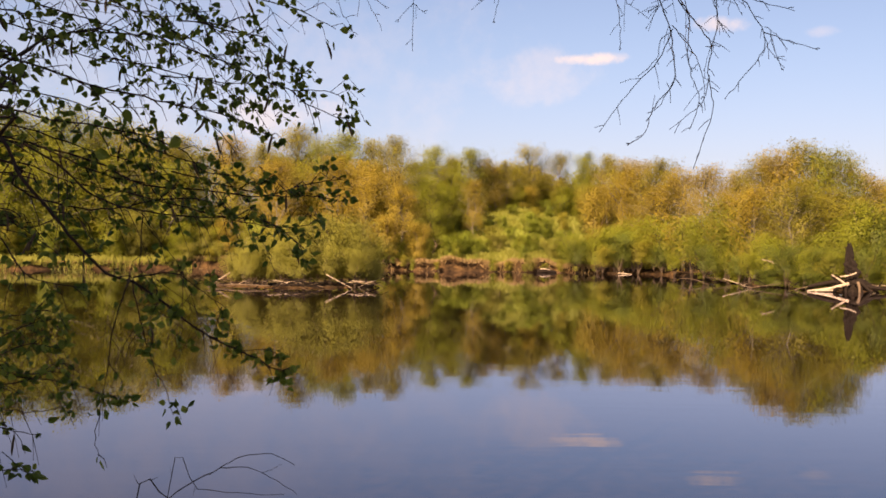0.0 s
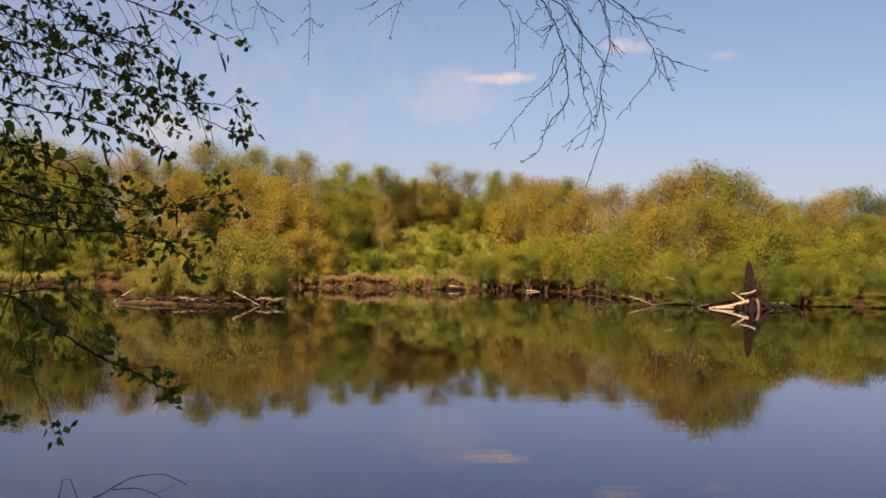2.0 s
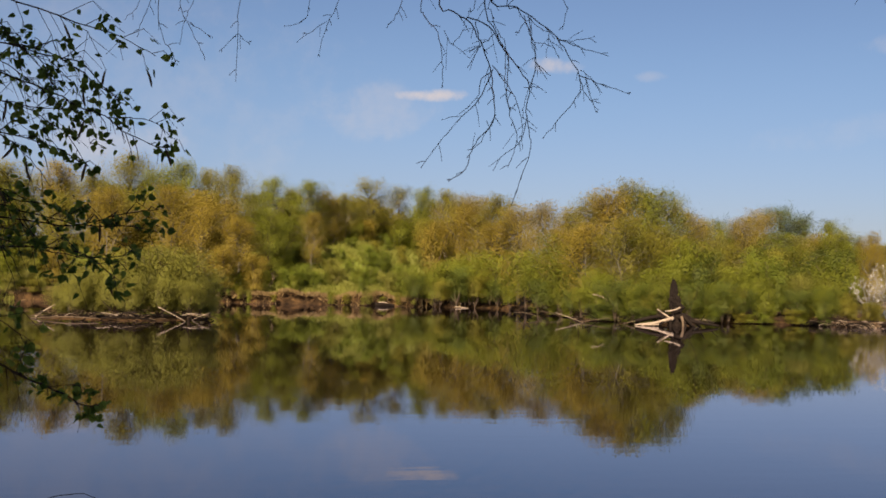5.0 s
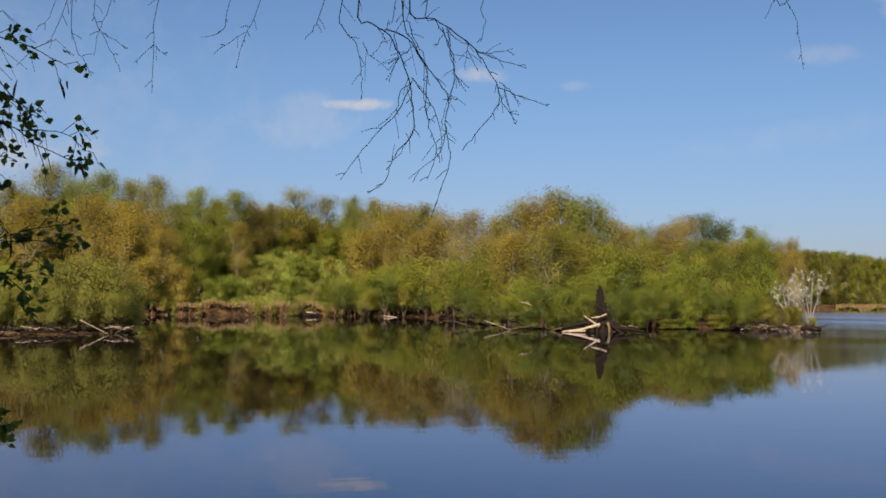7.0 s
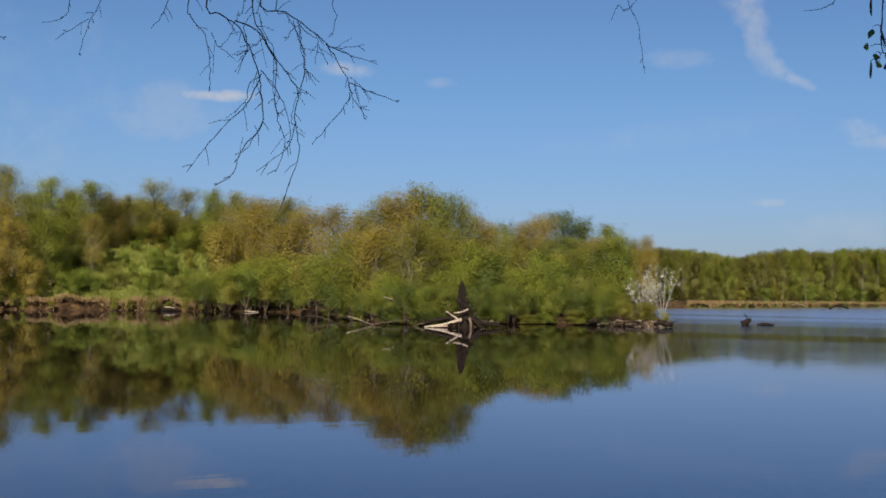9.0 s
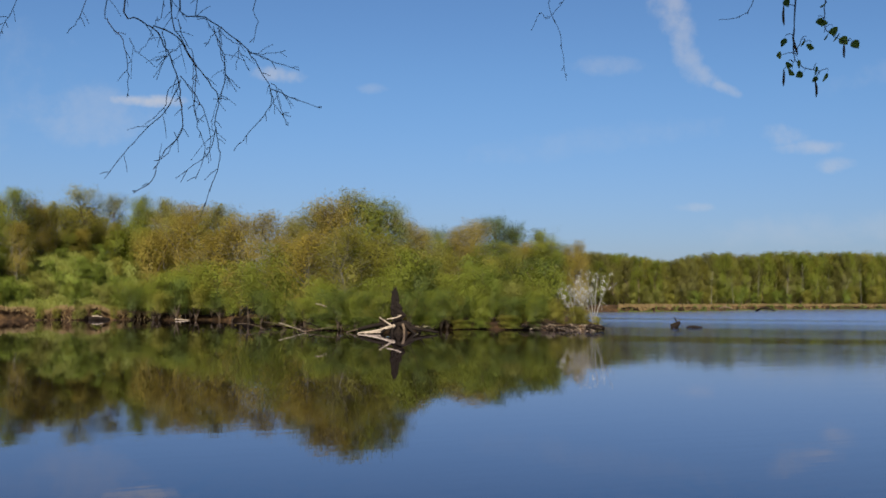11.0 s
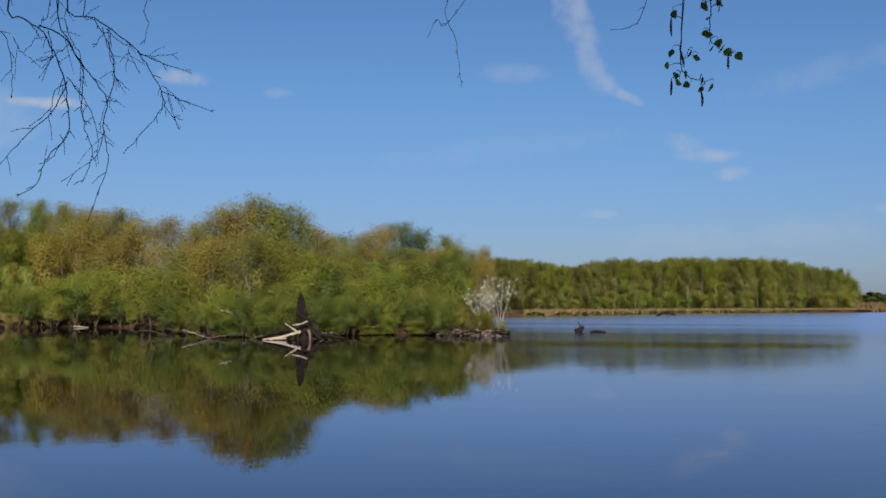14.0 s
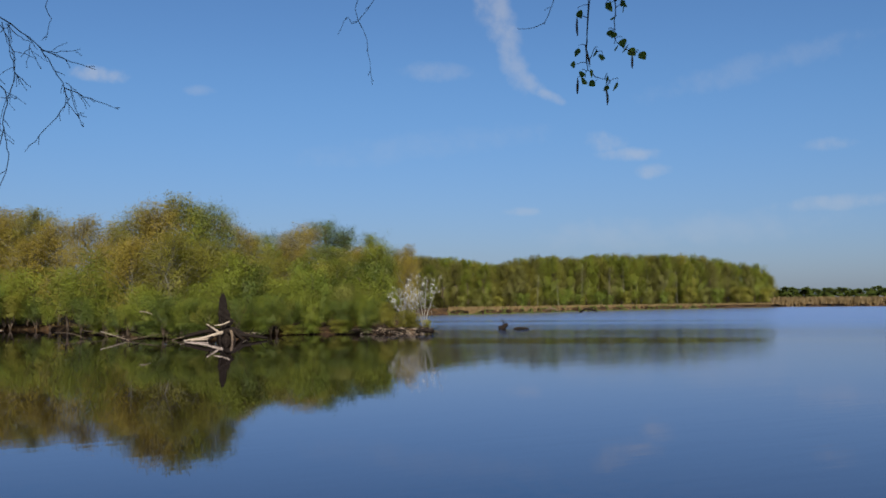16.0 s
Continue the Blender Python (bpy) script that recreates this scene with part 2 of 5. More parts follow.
M = {
    "green": leaf_material("spring_green_leaves", (0.106, 0.12, 0.0158), (0.176, 0.198, 0.026), (0.246, 0.276, 0.0364)),
    "olive": leaf_material("olive_leaves", (0.129, 0.12, 0.0198), (0.215, 0.2, 0.033), (0.301, 0.28, 0.0462)),
    "russet": leaf_material("russet_catkin_leaves", (0.159, 0.123, 0.0228), (0.265, 0.205, 0.038), (0.371, 0.287, 0.0532)),
    "bleached": leaf_material("bleached_dead_tips", (0.28, 0.28, 0.25), (0.45, 0.45, 0.41), (0.68, 0.68, 0.64), 0.2, 0.5),
    "bright": leaf_material("fresh_green_leaves", (0.102, 0.126, 0.018), (0.165, 0.205, 0.03), (0.215, 0.262, 0.04)),
    "willow": leaf_material("grey_green_willow_leaves", (0.124, 0.124, 0.026), (0.2, 0.2, 0.042), (0.272, 0.272, 0.0571)),
    "dark": leaf_material("dark_green_leaves", (0.063, 0.081, 0.0156), (0.105, 0.135, 0.026), (0.147, 0.189, 0.0364)),
    "far": leaf_material("distant_leaves", (0.096, 0.0912, 0.0228), (0.16, 0.152, 0.038), (0.224, 0.2128, 0.0532)),
    "birch_leaf": leaf_material("birch_leaves", (0.04, 0.08, 0.014), (0.1, 0.155, 0.025), (0.3, 0.35, 0.06), 0.55, 0.6),
    "reed": leaf_material("dry_reed", (0.068, 0.046, 0.02), (0.17, 0.115, 0.05), (0.255, 0.173, 0.075), 0.25),
    "sedge": leaf_material("green_sedge", (0.1, 0.11, 0.022), (0.17, 0.18, 0.036), (0.25, 0.25, 0.055), 0.4),
    "white_twig": wood_material("droppings_whitened_twigs", (0.09, 0.08, 0.068), (0.34, 0.33, 0.3), 3.0),
    "bark": wood_material("dark_bark", (0.03, 0.022, 0.016), (0.12, 0.085, 0.055), 3.0),
    "twig": wood_material("dark_twig_bark", (0.014, 0.009, 0.008), (0.045, 0.028, 0.022), 60.0, 0.7, (1, 1, 1), 0.0006),
    "drift": wood_material("bleached_driftwood", (0.09, 0.066, 0.045), (0.4, 0.32, 0.24), 4.0),
    "root": wood_material("blackish_root_wood", (0.003, 0.002, 0.0015), (0.014, 0.009, 0.006), 2.5, 0.9, (1, 1, 0.2), 0.06),
    "brush": wood_material("dead_brushwood", (0.035, 0.024, 0.016), (0.13, 0.092, 0.06), 3.0),
    "birch": birch_bark(),
    "ground": ground_material(),
    "water": water_material(),
}


# ---- building blocks ----
class Shape:
    """Collects points and faces for one mesh."""

    def __init__(self):
        self.v, self.f, self.soft = [], [], None

    def tube(self, pts, radii, sides=5, cap=True):
        base = len(self.v)
        pts = [Vector(q) for q in pts]
        side = None
        for i, q in enumerate(pts):
            d = (pts[min(i + 1, len(pts) - 1)] - pts[max(i - 1, 0)]).normalized()
            if side is None or abs(side.dot(d)) > 0.95:
                side = d.orthogonal().normalized()
            side = (side - d * side.dot(d)).normalized()
            other = d.cross(side)
            for k in range(sides):
                a = math.tau * k / sides
                self.v.append(q + (side * math.cos(a) + other * math.sin(a)) * radii[i])
        for i in range(len(pts) - 1):
            for k in range(sides):
                a, b = base + i * sides + k, base + i * sides + (k + 1) % sides
                self.f.append((a, b, b + sides, a + sides))
        if cap:
            self.f.append(tuple(range(base, base + sides))[::-1])
            self.f.append(tuple(range(len(self.v) - sides, len(self.v))))

    def leaves(self, places, size, rng, facing=None):
        """Small pointed leaves at the places; each turns more or less towards its facing, as leaves seek the light."""
        places = np.asarray(places)
        m = len(places)
        n = rng.normal(size=(m, 3)) * 0.52
        if facing is not None:
            n += facing
        n /= np.linalg.norm(n, axis=1)[:, None]
        a = np.cross(n, rng.normal(size=(m, 3)))
        a /= np.linalg.norm(a, axis=1)[:, None]
        b = np.cross(n, a)
        s = (size * rng.uniform(0.6, 1.4, m))[:, None]
        tri = np.stack([places - a * s * 0.55 - b * s * 0.45, places - a * s * 0.55 + b * s * 0.45, places + a * s * 0.95], 1).reshape(-1, 3)
        base = len(self.v)
        self.v.extend(map(tuple, tri))
        self.f.extend((base + 3 * i, base + 3 * i + 2, base + 3 * i + 1) for i in range(m))
        if facing is not None and np.ndim(facing) == 2:
            soft = n * 0.55 + facing
            self.soft = np.repeat(soft / np.linalg.norm(soft, axis=1)[:, None], 3, axis=0)

    def mesh(self, name, mat, smooth=False):
        me = bpy.data.meshes.new(name)
        me.from_pydata([tuple(q) for q in self.v], [], self.f)
        me.materials.append(mat)
        if smooth:
            me.polygons.foreach_set("use_smooth", [True] * len(me.polygons))
        me.update()
        if self.soft is not None:
            me.normals_split_custom_set_from_vertices([tuple(q) for q in self.soft])
        return me


def part(name, shape, mat, parent, label="", smooth=False):
    me = shape if isinstance(shape, bpy.types.Mesh) else shape.mesh(name, mat, smooth)
    ob = new(name, me)
    ob.parent = parent
    if label:
        ob["label"] = label
    return ob


def at(az, d, z=0.0):
    """A place by compass heading from the camera's first stand and distance."""
    return Vector((d * math.sin(radians(az)), d * math.cos(radians(az)), z))


# ---- ground, pond ----
POND = [(-5, 3.6), (-16, 2), (-40, 15), (-60, 45), (-52, 68)]
POND += [tuple(at(a, d).xy) for a, d in (
    (-30, 84), (-25, 90), (-21, 92), (-15.5, 98), (-12, 101), (-6, 103), (-1.7, 103), (2.3, 103.5), (6.4, 104), (9, 103), (11.4, 101), (12.5, 95), (13.2, 89), (14, 84), (16, 75), (18, 70.5), (20, 67),
    (21.2, 69), (22.5, 74), (25, 77), (27, 77), (28.5, 75), (30, 75), (31.3, 77), (31.6, 81), (30.8, 96), (29.4, 130), (30, 168), (32.2, 184), (35.7, 198), (38.6, 232),
    (42, 265), (45, 290), (49.6, 345), (54, 352), (60, 360), (75, 370))]
POND += [(400, 30), (250, -45), (60, -22), (16, -3), (4, 2.8), (0, 3.3)]
ISLAND = [tuple(at(a, d).xy) for a, d in ((-12.4, 59.5), (-10.5, 57), (-8, 56), (-5, 57.5), (-2.9, 61), (-3.2, 64), (-6, 66), (-9.5, 66), (-12, 63))]


def shore_distance(x, y, poly):
    """Signed distance to a closed line: plus inside it."""
    d = np.full(x.shape, 1e9)
    inside = np.zeros(x.shape, bool)
    for (ax, ay), (bx, by) in zip(poly, poly[1:] + poly[:1]):
        ex, ey = bx - ax, by - ay
        t = np.clip(((x - ax) * ex + (y - ay) * ey) / (ex * ex + ey * ey), 0, 1)
        d = np.minimum(d, np.hypot(x - ax - t * ex, y - ay - t * ey))
        cross = ((ay > y) != (by > y)) & (x < (bx - ax) * (y - ay) / (by - ay + 1e-12) + ax)
        inside ^= cross
    return np.where(inside, d, -d)


def ground_height(x, y):
    x, y = np.asarray(x, float), np.asarray(y, float)
    wob = 0.5 * np.sin(x * 0.9 + 1.3 * np.sin(y * 0.7)) + 0.4 * np.sin(y * 1.1 + x * 0.35)
    land = np.maximum(-shore_distance(x, y, POND), shore_distance(x, y, ISLAND)) + 0.6 * wob * np.clip((y - 20) / 20, 0, 1)
    bank = np.clip((land + 0.4) / 1.0, 0, 1)
    z = -1.2 + 1.5 * bank * bank * (3 - 2 * bank) + 0.2 * np.clip(land / 12, 0, 1)
    steep = np.clip((land + 0.1) / 0.5, 0, 1) * np.clip((y - 70) / 8, 0, 1) * np.clip((18 - x) / 8, 0, 1) * np.clip((x + 30) / 12, 0.25, 1)
    far = np.clip((land + 0.1) / 0.5, 0, 1) * np.clip((y - 140) / 10, 0, 1) * np.clip((x - 90) / 10, 0, 1)
    z = np.where(land > -0.4, z + 0.85 * steep * (0.68 + 0.2 * np.sin(x * 0.83 + 1) + 0.16 * np.sin(x * 2.1)) + 0.6 * far, z)
    isle = shore_distance(x, y, ISLAND) > -3
    z = np.where(isle & (z > 0), z * 0.2, z)
    hill = 7.0 * np.exp(-((x + 2) / 42) ** 2 - ((y - 138) / 24) ** 2) + 3.0 * np.exp(-((x + 55) / 35) ** 2 - ((y - 130) / 30) ** 2)
    return z + hill * np.clip((land - 3) / 12, 0, 1) + 0.06 * wob * np.clip(land, 0, 1)


def axis(*runs):
    out = []
    for a, b, s in runs:
        out += list(np.arange(a, b, s))
    return np.array(out + [runs[-1][1]], float)


def sheet(xs, ys, heights):
    shape = Shape()
    gx, gy = np.meshgrid(xs, ys)
    gz = heights(gx, gy)
    shape.v = list(zip(gx.ravel().tolist(), gy.ravel().tolist(), gz.ravel().tolist()))
    w = len(xs)
    shape.f = [(j * w + i, j * w + i + 1, (j + 1) * w + i + 1, (j + 1) * w + i) for j in range(len(ys) - 1) for i in range(w - 1)]
    return shape


xs = axis((-3000, -300, 450), (-300, -60, 15), (-60, 60, 1.0), (60, 320, 5), (320, 3200, 320))
ys = axis((-600, -40, 80), (-40, 50, 3), (50, 100, 0.8), (100, 160, 2.5), (160, 420, 6), (420, 3200, 278))
ground = new("ground", sheet(xs, ys, ground_height).mesh("ground", M["ground"], True))
tagged(ground, "muddy pond banks and grassy rising meadow", "ground", kind="structure")
pond = Shape()
pond.v = [(-90, -60, 0), (460, -60, 0), (460, 460, 0), (-90, 460, 0)]
pond.f = [(0, 1, 2, 3)]
water = new("water", pond.mesh("water", M["water"]))
tagged(water, "still dark pond water mirroring sky and trees", "water", kind="structure")


def stand(p):
    """The place on the ground under p."""
    return Vector((p[0], p[1], float(ground_height(p[0], p[1]))))


# ---- trees and shrubs ----
def tree_parts(seed, h, wide, low, leaves, size, shape="oval", airy=0.0, lean=0.0, stems=1, limbs=26, floor=0.4):
    """The wood and the leaves of one tree or shrub: stems, limbs that rise from them, twigs, and leaves along the twigs."""
    rng = np.random.default_rng(seed)
    wood, tips = Shape(), []
    for st in range(stems):
        turn = math.tau * st / stems + rng.uniform(0, 1)
        spread = 0.0 if stems == 1 else rng.uniform(0.25, 0.6) * wide
        top = np.array([math.cos(turn) * spread + lean, math.sin(turn) * spread, h * (rng.uniform(0.86, 1.0) if shape != "spire" else 0.97)])
        line = []
        for i in range(8):
            s = i / 7
            sway = np.array([rng.normal(0, 0.03), rng.normal(0, 0.03), 0]) * h * (0 < i < 7)
            line.append(np.array([top[0] * s ** 1.3, top[1] * s ** 1.3, top[2] * s]) + sway)
        r0 = (0.017 if stems == 1 else 0.011) * h
        wood.tube(line, [r0 * (1 - 0.9 * i / 7) + 0.006 for i in range(8)], 6)
        for k in range(limbs // stems + 1):
            s = low + (0.97 - low) * (k + rng.uniform(0, 1)) / (limbs // stems + 1)
            i = min(int(s * 7), 6)
            root = line[i] + (line[i + 1] - line[i]) * (s * 7 - i)
            q = (s - low) / (1 - low)
            if shape == "oval":
                reach = math.sin(math.pi * min(1, 0.2 + 0.72 * q)) ** 0.75
            elif shape == "spire":
                reach = math.sin(math.pi * min(1, 0.22 + 0.6 * q)) ** 0.7 * (1.1 - 0.6 * q ** 2)
            else:
                reach = (1 - 0.55 * q) * min(1, 0.6 + q)
            reach *= wide * rng.uniform(0.6, 1.1) * (0.7 if stems > 1 else 1)
            a = rng.uniform(0, math.tau)
            rise = rng.uniform(0.35, 1.0) * (0.5 + 0.8 * q) * (1.5 if shape == "spire" else 1.0)
            end = root + np.array([math.cos(a), math.sin(a), rise]) * reach
            if shape == "spire":
                end[2] = min(end[2], h * (1.02 - 0.2 * math.hypot(end[0], end[1]) / wide + rng.uniform(-0.06, 0.02)))
            else:
                end[2] = min(end[2], h * (1.0 + rng.uniform(-0.12, 0.03)))
            mid = (root + end) / 2 + np.array([0, 0, reach * 0.12]) + rng.normal(0, 0.05, 3) * reach
            wood.tube([root, mid, end], [r0 * 0.24 * (1 - 0.5 * s), r0 * 0.13, 0.006], 4, False)
            for j in range(7):
                f = 0.2 + 0.8 * (j + rng.uniform(0, 1)) / 7
                b0 = mid + (end - mid) * max(0, f * 2 - 1) if f > 0.5 else root + (mid - root) * f * 2
                out = rng.normal(0, 1, 3) + (end - root) / max(reach, 0.1) * 0.7
                out[2] += 0.1
                b1 = b0 + out / np.linalg.norm(out) * reach * rng.uniform(0.22, 0.5)
                if j < 2 and stems == 1 and leaves > 3000:
                    wood.tube([b0, b1], [r0 * 0.12, 0.004], 3, False)
                tips.append((b0, b1))
    if low < 0.3:
        for _ in range(6):
            a = rng.uniform(0, math.tau)
            b0 = np.array([math.cos(a) * wide * 0.3, math.sin(a) * wide * 0.3, h * low])
            tips.append((b0, b0 + np.array([math.cos(a), math.sin(a), 0.1]) * wide * 0.5))
    tips = np.array(tips)
    keep = rng.uniform(0, 1, len(tips)) > airy * 0.5
    tips = tips[keep]
    pick = rng.integers(0, len(tips), leaves)
    f = rng.uniform(0.05, 1.04, leaves)[:, None]
    puff = rng.uniform(-1.5, 1.5, (leaves, 3)) * wide * (0.12 - 0.03 * airy) * (np.array([0.85, 0.85, 1.7]) if shape == "spire" else np.array([1, 1, 1.2]))
    spots = tips[pick, 0] * (1 - f) + tips[pick, 1] * f + puff
    spots[:, 2] = np.maximum(spots[:, 2], floor + 0.5 * rng.uniform(0, 1, leaves) ** 2 if stems > 1 else 0.15)
    crown = Shape()
    facing = spots - np.array([0, 0, h * 0.4])
    facing[:, 2] *= 0.5
    facing /= np.linalg.norm(facing, axis=1)[:, None] + 1e-6
    facing[:, 2] += 0.35
    crown.leaves(spots, size, rng, facing)
    return wood, crown


PLANTS = {}


def plant(kind, leaf, bark, label, category, seeds, **how):
    """Makes the models of one kind; each is a thing with its wood and its crown as parts."""
    for seed in seeds:
        wood, crown = tree_parts(seed, **how)
        PLANTS.setdefault((kind, leaf), []).append((wood.mesh("trunk", M[bark], True), crown.mesh("crown", M[leaf]), label, category, how["h"]))


used = {}


def grow(kind, leaf, place, height, turn, girth=1.0, group=""):
    models = PLANTS[kind, leaf]
    i = used.get((kind, leaf), 0)
    used[kind, leaf] = i + 1
    wood, crown, label, category, h = models[i % len(models)]
    ob = new(kind)
    s = height / h
    ob.matrix_basis = Matrix.Translation(place - Vector((0, 0, 0.05))) @ Matrix.Rotation(turn, 4, "Z") @ Matrix.Diagonal((s * girth, s * girth, s, 1))
    tagged(ob, label, category, group)
    part("trunk", wood, None, ob)
    part("crown", crown, None, ob)
    return ob


TALL = dict(h=10.0, wide=2.7, low=0.06, leaves=18000, size=0.084, shape="oval", limbs=80)
BIRCH = {**TALL, "shape": "spire", "wide": 3.0, "limbs": 96}
plant("birch_tree", "olive", "birch", "slender birch with olive spring leaves on the bank", "tree", (11, 12, 13), **BIRCH, airy=0.3)
plant("birch_tree", "russet", "birch", "birch tinted russet by catkins and young leaves", "tree", (14, 15, 16), **BIRCH, airy=0.2)
plant("birch_tree", "green", "birch", "birch with fresh green leaves behind the pond bank", "tree", (17, 18, 19), **{**TALL, "wide": 3.1}, airy=0.2)
plant("alder_tree", "dark", "bark", "dense dark green alder with a rounded crown", "tree", (21, 22), **{**TALL, "wide": 2.8, "leaves": 20000})
plant("alder_tree", "green", "bark", "full green alder with a rounded crown", "tree", (23, 24), **{**TALL, "wide": 2.8, "leaves": 20000})
plant("oak_tree", "olive", "bark", "spreading oak just coming into thin leaf", "tree", (27, 28), **{**TALL, "wide": 3.4, "low": 0.2, "leaves": 14000}, airy=0.5)
SHRUB = dict(h=4.0, wide=2.1, low=0.08, leaves=7200, size=0.072, shape="round", stems=4, limbs=40)
plant("willow_shrub", "willow", "bark", "grey-green willow shrub spreading over the water's edge", "shrub", (31, 32, 33), **SHRUB)
plant("willow_shrub", "green", "bark", "leafy green willow shrub at the water's edge", "shrub", (34, 35), **SHRUB)
plant("willow_shrub", "bright", "bark", "fresh bright green shrub on the bank", "shrub", (36, 37), **SHRUB)
plant("willow_shrub", "dark", "bark", "dark green leafy shrub behind the water's edge", "shrub", (57,), **SHRUB)
plant("willow_shrub", "russet", "bark", "russet brown young shrub on the bank", "shrub", (38,), **SHRUB)
plant("willow_shrub", "olive", "bark", "olive green shrub leaning to the water", "shrub", (39, 40), **SHRUB)
SALLOW = {**SHRUB, "low": 0.36, "floor": 0.72, "wide": 2.4, "leaves": 6600, "size": 0.068}
plant("sallow_shrub", "green", "bark", "green sallow hanging out over dark shaded water", "shrub", (51, 52), **SALLOW)
plant("sallow_shrub", "olive", "bark", "olive sallow hanging out over dark shaded water", "shrub", (53, 54), **SALLOW)
plant("sallow_shrub", "dark", "bark", "dark green sallow hanging over the shaded water's edge", "shrub", (58, 59), **SALLOW)
plant("sallow_shrub", "willow", "bark", "grey-green sallow hanging out over the water", "shrub", (55,), **SALLOW)
FAR = dict(h=11.0, wide=2.4, low=0.05, leaves=8500, size=0.12, shape="spire", limbs=44)
plant("woodland_tree", "far", "bark", "slim tree in the far shore wood", "tree", (41, 42, 43), **FAR)
plant("woodland_tree", "green", "bark", "green tree at the edge of the far wood", "tree", (44, 45), **FAR)
plant("woodland_tree", "dark", "bark", "dark tree on the skyline past the marsh", "tree", (48, 49), **{**FAR, "leaves": 1100, "size": 0.55, "limbs": 14})
plant("woodland_tree", "olive", "bark", "olive-leaved birch in the far shore wood", "tree", (46, 47), **FAR)

rnd = random.Random(5)
GROUP = ["trees along the far rise"]


def tree(kind, leaf, az, d, el, girth=1.0):
    """A tree that stands at a heading and distance and reaches up to an angle above the eye's level."""
    if kind == "willow_shrub" and 6.3 < az < 29 and leaf in ("green", "olive", "dark", "willow") and d < float(np.interp(az, (9, 12, 14, 16, 18, 20, 22.5, 25, 28, 31), (93, 91, 83, 75, 70.5, 67.5, 74.5, 77, 75.5, 77))) + 4.5:
        kind = "sallow_shrub"      # growth right on the spit's edge arches clear of the water
    if 84 < d < 145:
        d += float(np.interp(az, (-30, -25, -12, 11, 12, 12.6, 13), (0, 4, 13, 12, 8, 3, 0))) * (1 - (d - 85) / 60)
    if az < 9 and d > 100 and el > 4:
        el, girth = el * 1.025, girth * 1.15
    p = stand(at(az, d))
    p.z = max(p.z, 0.05)
    return grow(kind, leaf, p, EYE + d * math.tan(radians(el)) - p.z, rnd.uniform(0, math.tau), girth, GROUP[0])


# tall trees behind the far bank, along the rise
for spec in (("birch_tree", "olive", 3.3, 126, 4.5, 1.3), ("birch_tree", "green", -26, 108, 6.2, 1.1), ("birch_tree", "green", -23.8, 104, 6.0),
             ("alder_tree", "green", -21.8, 106, 6.3, 1.1), ("alder_tree", "green", -19.3, 108, 6.6), ("birch_tree", "green", -17.2, 110, 6.0),
             ("birch_tree", "olive", -15.4, 106, 5.7), ("birch_tree", "olive", -13.4, 110, 5.4), ("birch_tree", "russet", -11.3, 112, 5.5),
             ("birch_tree", "olive", -9.4, 110, 5.1), ("birch_tree", "olive", -7.6, 114, 6.1, 1.0), ("birch_tree", "green", -6.4, 112, 5.6),
             ("alder_tree", "green", -5.1, 112, 5.9, 0.95), ("birch_tree", "olive", -3.7, 114, 5.5), ("birch_tree", "olive", -2.55, 112, 5.65, 0.85),
             ("birch_tree", "green", -0.4, 118, 5.2, 0.95), ("birch_tree", "green", 1.25, 117, 5.05, 1.1), ("birch_tree", "olive", 0.4, 121, 4.7, 1.1)):
    tree(*spec)
for spec in (("birch_tree", "russet", 2.1, 121, 4.6, 1.1), ("oak_tree", "olive", 4.7, 128, 5.3), ("alder_tree", "green", 7.3, 126, 5.05, 0.75),
             ("birch_tree", "olive", 8.7, 122, 4.85), ("birch_tree", "russet", 2.6, 122, 4.2), ("oak_tree", "olive", 6.0, 130, 4.9, 0.8),
             ("birch_tree", "russet", -8.5, 100, 4.3), ("birch_tree", "russet", -5.8, 99, 4.6), ("birch_tree", "russet", -4.0, 98, 3.9, 1.2),
             ("birch_tree", "russet", -2.3, 97, 3.2, 1.2), ("alder_tree", "green", -0.6, 100, 3.6, 1.0), ("birch_tree", "russet", 1.6, 108, 3.6),
             ("birch_tree", "olive", -11.0, 99, 4.0, 1.2), ("birch_tree", "green", -14.0, 99, 4.2, 1.2), ("birch_tree", "green", -16.6, 98, 4.4, 1.2),
             ("birch_tree", "green", -19.6, 97, 4.6, 1.2), ("birch_tree", "green", -22.5, 97, 4.5, 1.2), ("alder_tree", "green", 0.3, 106, 3.3)):
    tree(*spec)
for k in range(16):
    az = -2.0 + 12.5 * (k + 0.5) / 16
    kind, leaf = (("birch_tree", "olive"), ("alder_tree", "green"), ("oak_tree", "olive"), ("birch_tree", "green"), ("birch_tree", "russet"))[k * 3 % 5]
    tree(kind, leaf, az, rnd.uniform(130, 142), rnd.uniform(3.7, 4.4), 1.15)
for k in range(14):
    tree("willow_shrub", rnd.choice(("olive", "green", "russet")), -2.0 + 12.0 * k / 13, rnd.uniform(126, 133), rnd.uniform(3.0, 3.6), 1.4)
for k in range(15):
    az = -26 + 27 * (k + rnd.uniform(0.2, 0.8)) / 15
    tree("birch_tree", ("olive", "green", "russet", "green")[k % 4], az, rnd.uniform(118, 128), float(np.interp(az, (-26, -19, -13, -9, -5, 0), (5.6, 5.8, 4.9, 4.7, 5.0, 4.5))) * rnd.uniform(0.9, 0.98), 1.45)
for k in range(12):
    tree("willow_shrub", ("olive", "bright")[k % 2], -2.0 + 12.5 * k / 11, rnd.uniform(139, 145), rnd.uniform(3.1, 3.5), 1.6)
# trees on the spit
GROUP[0] = "trees on the spit"
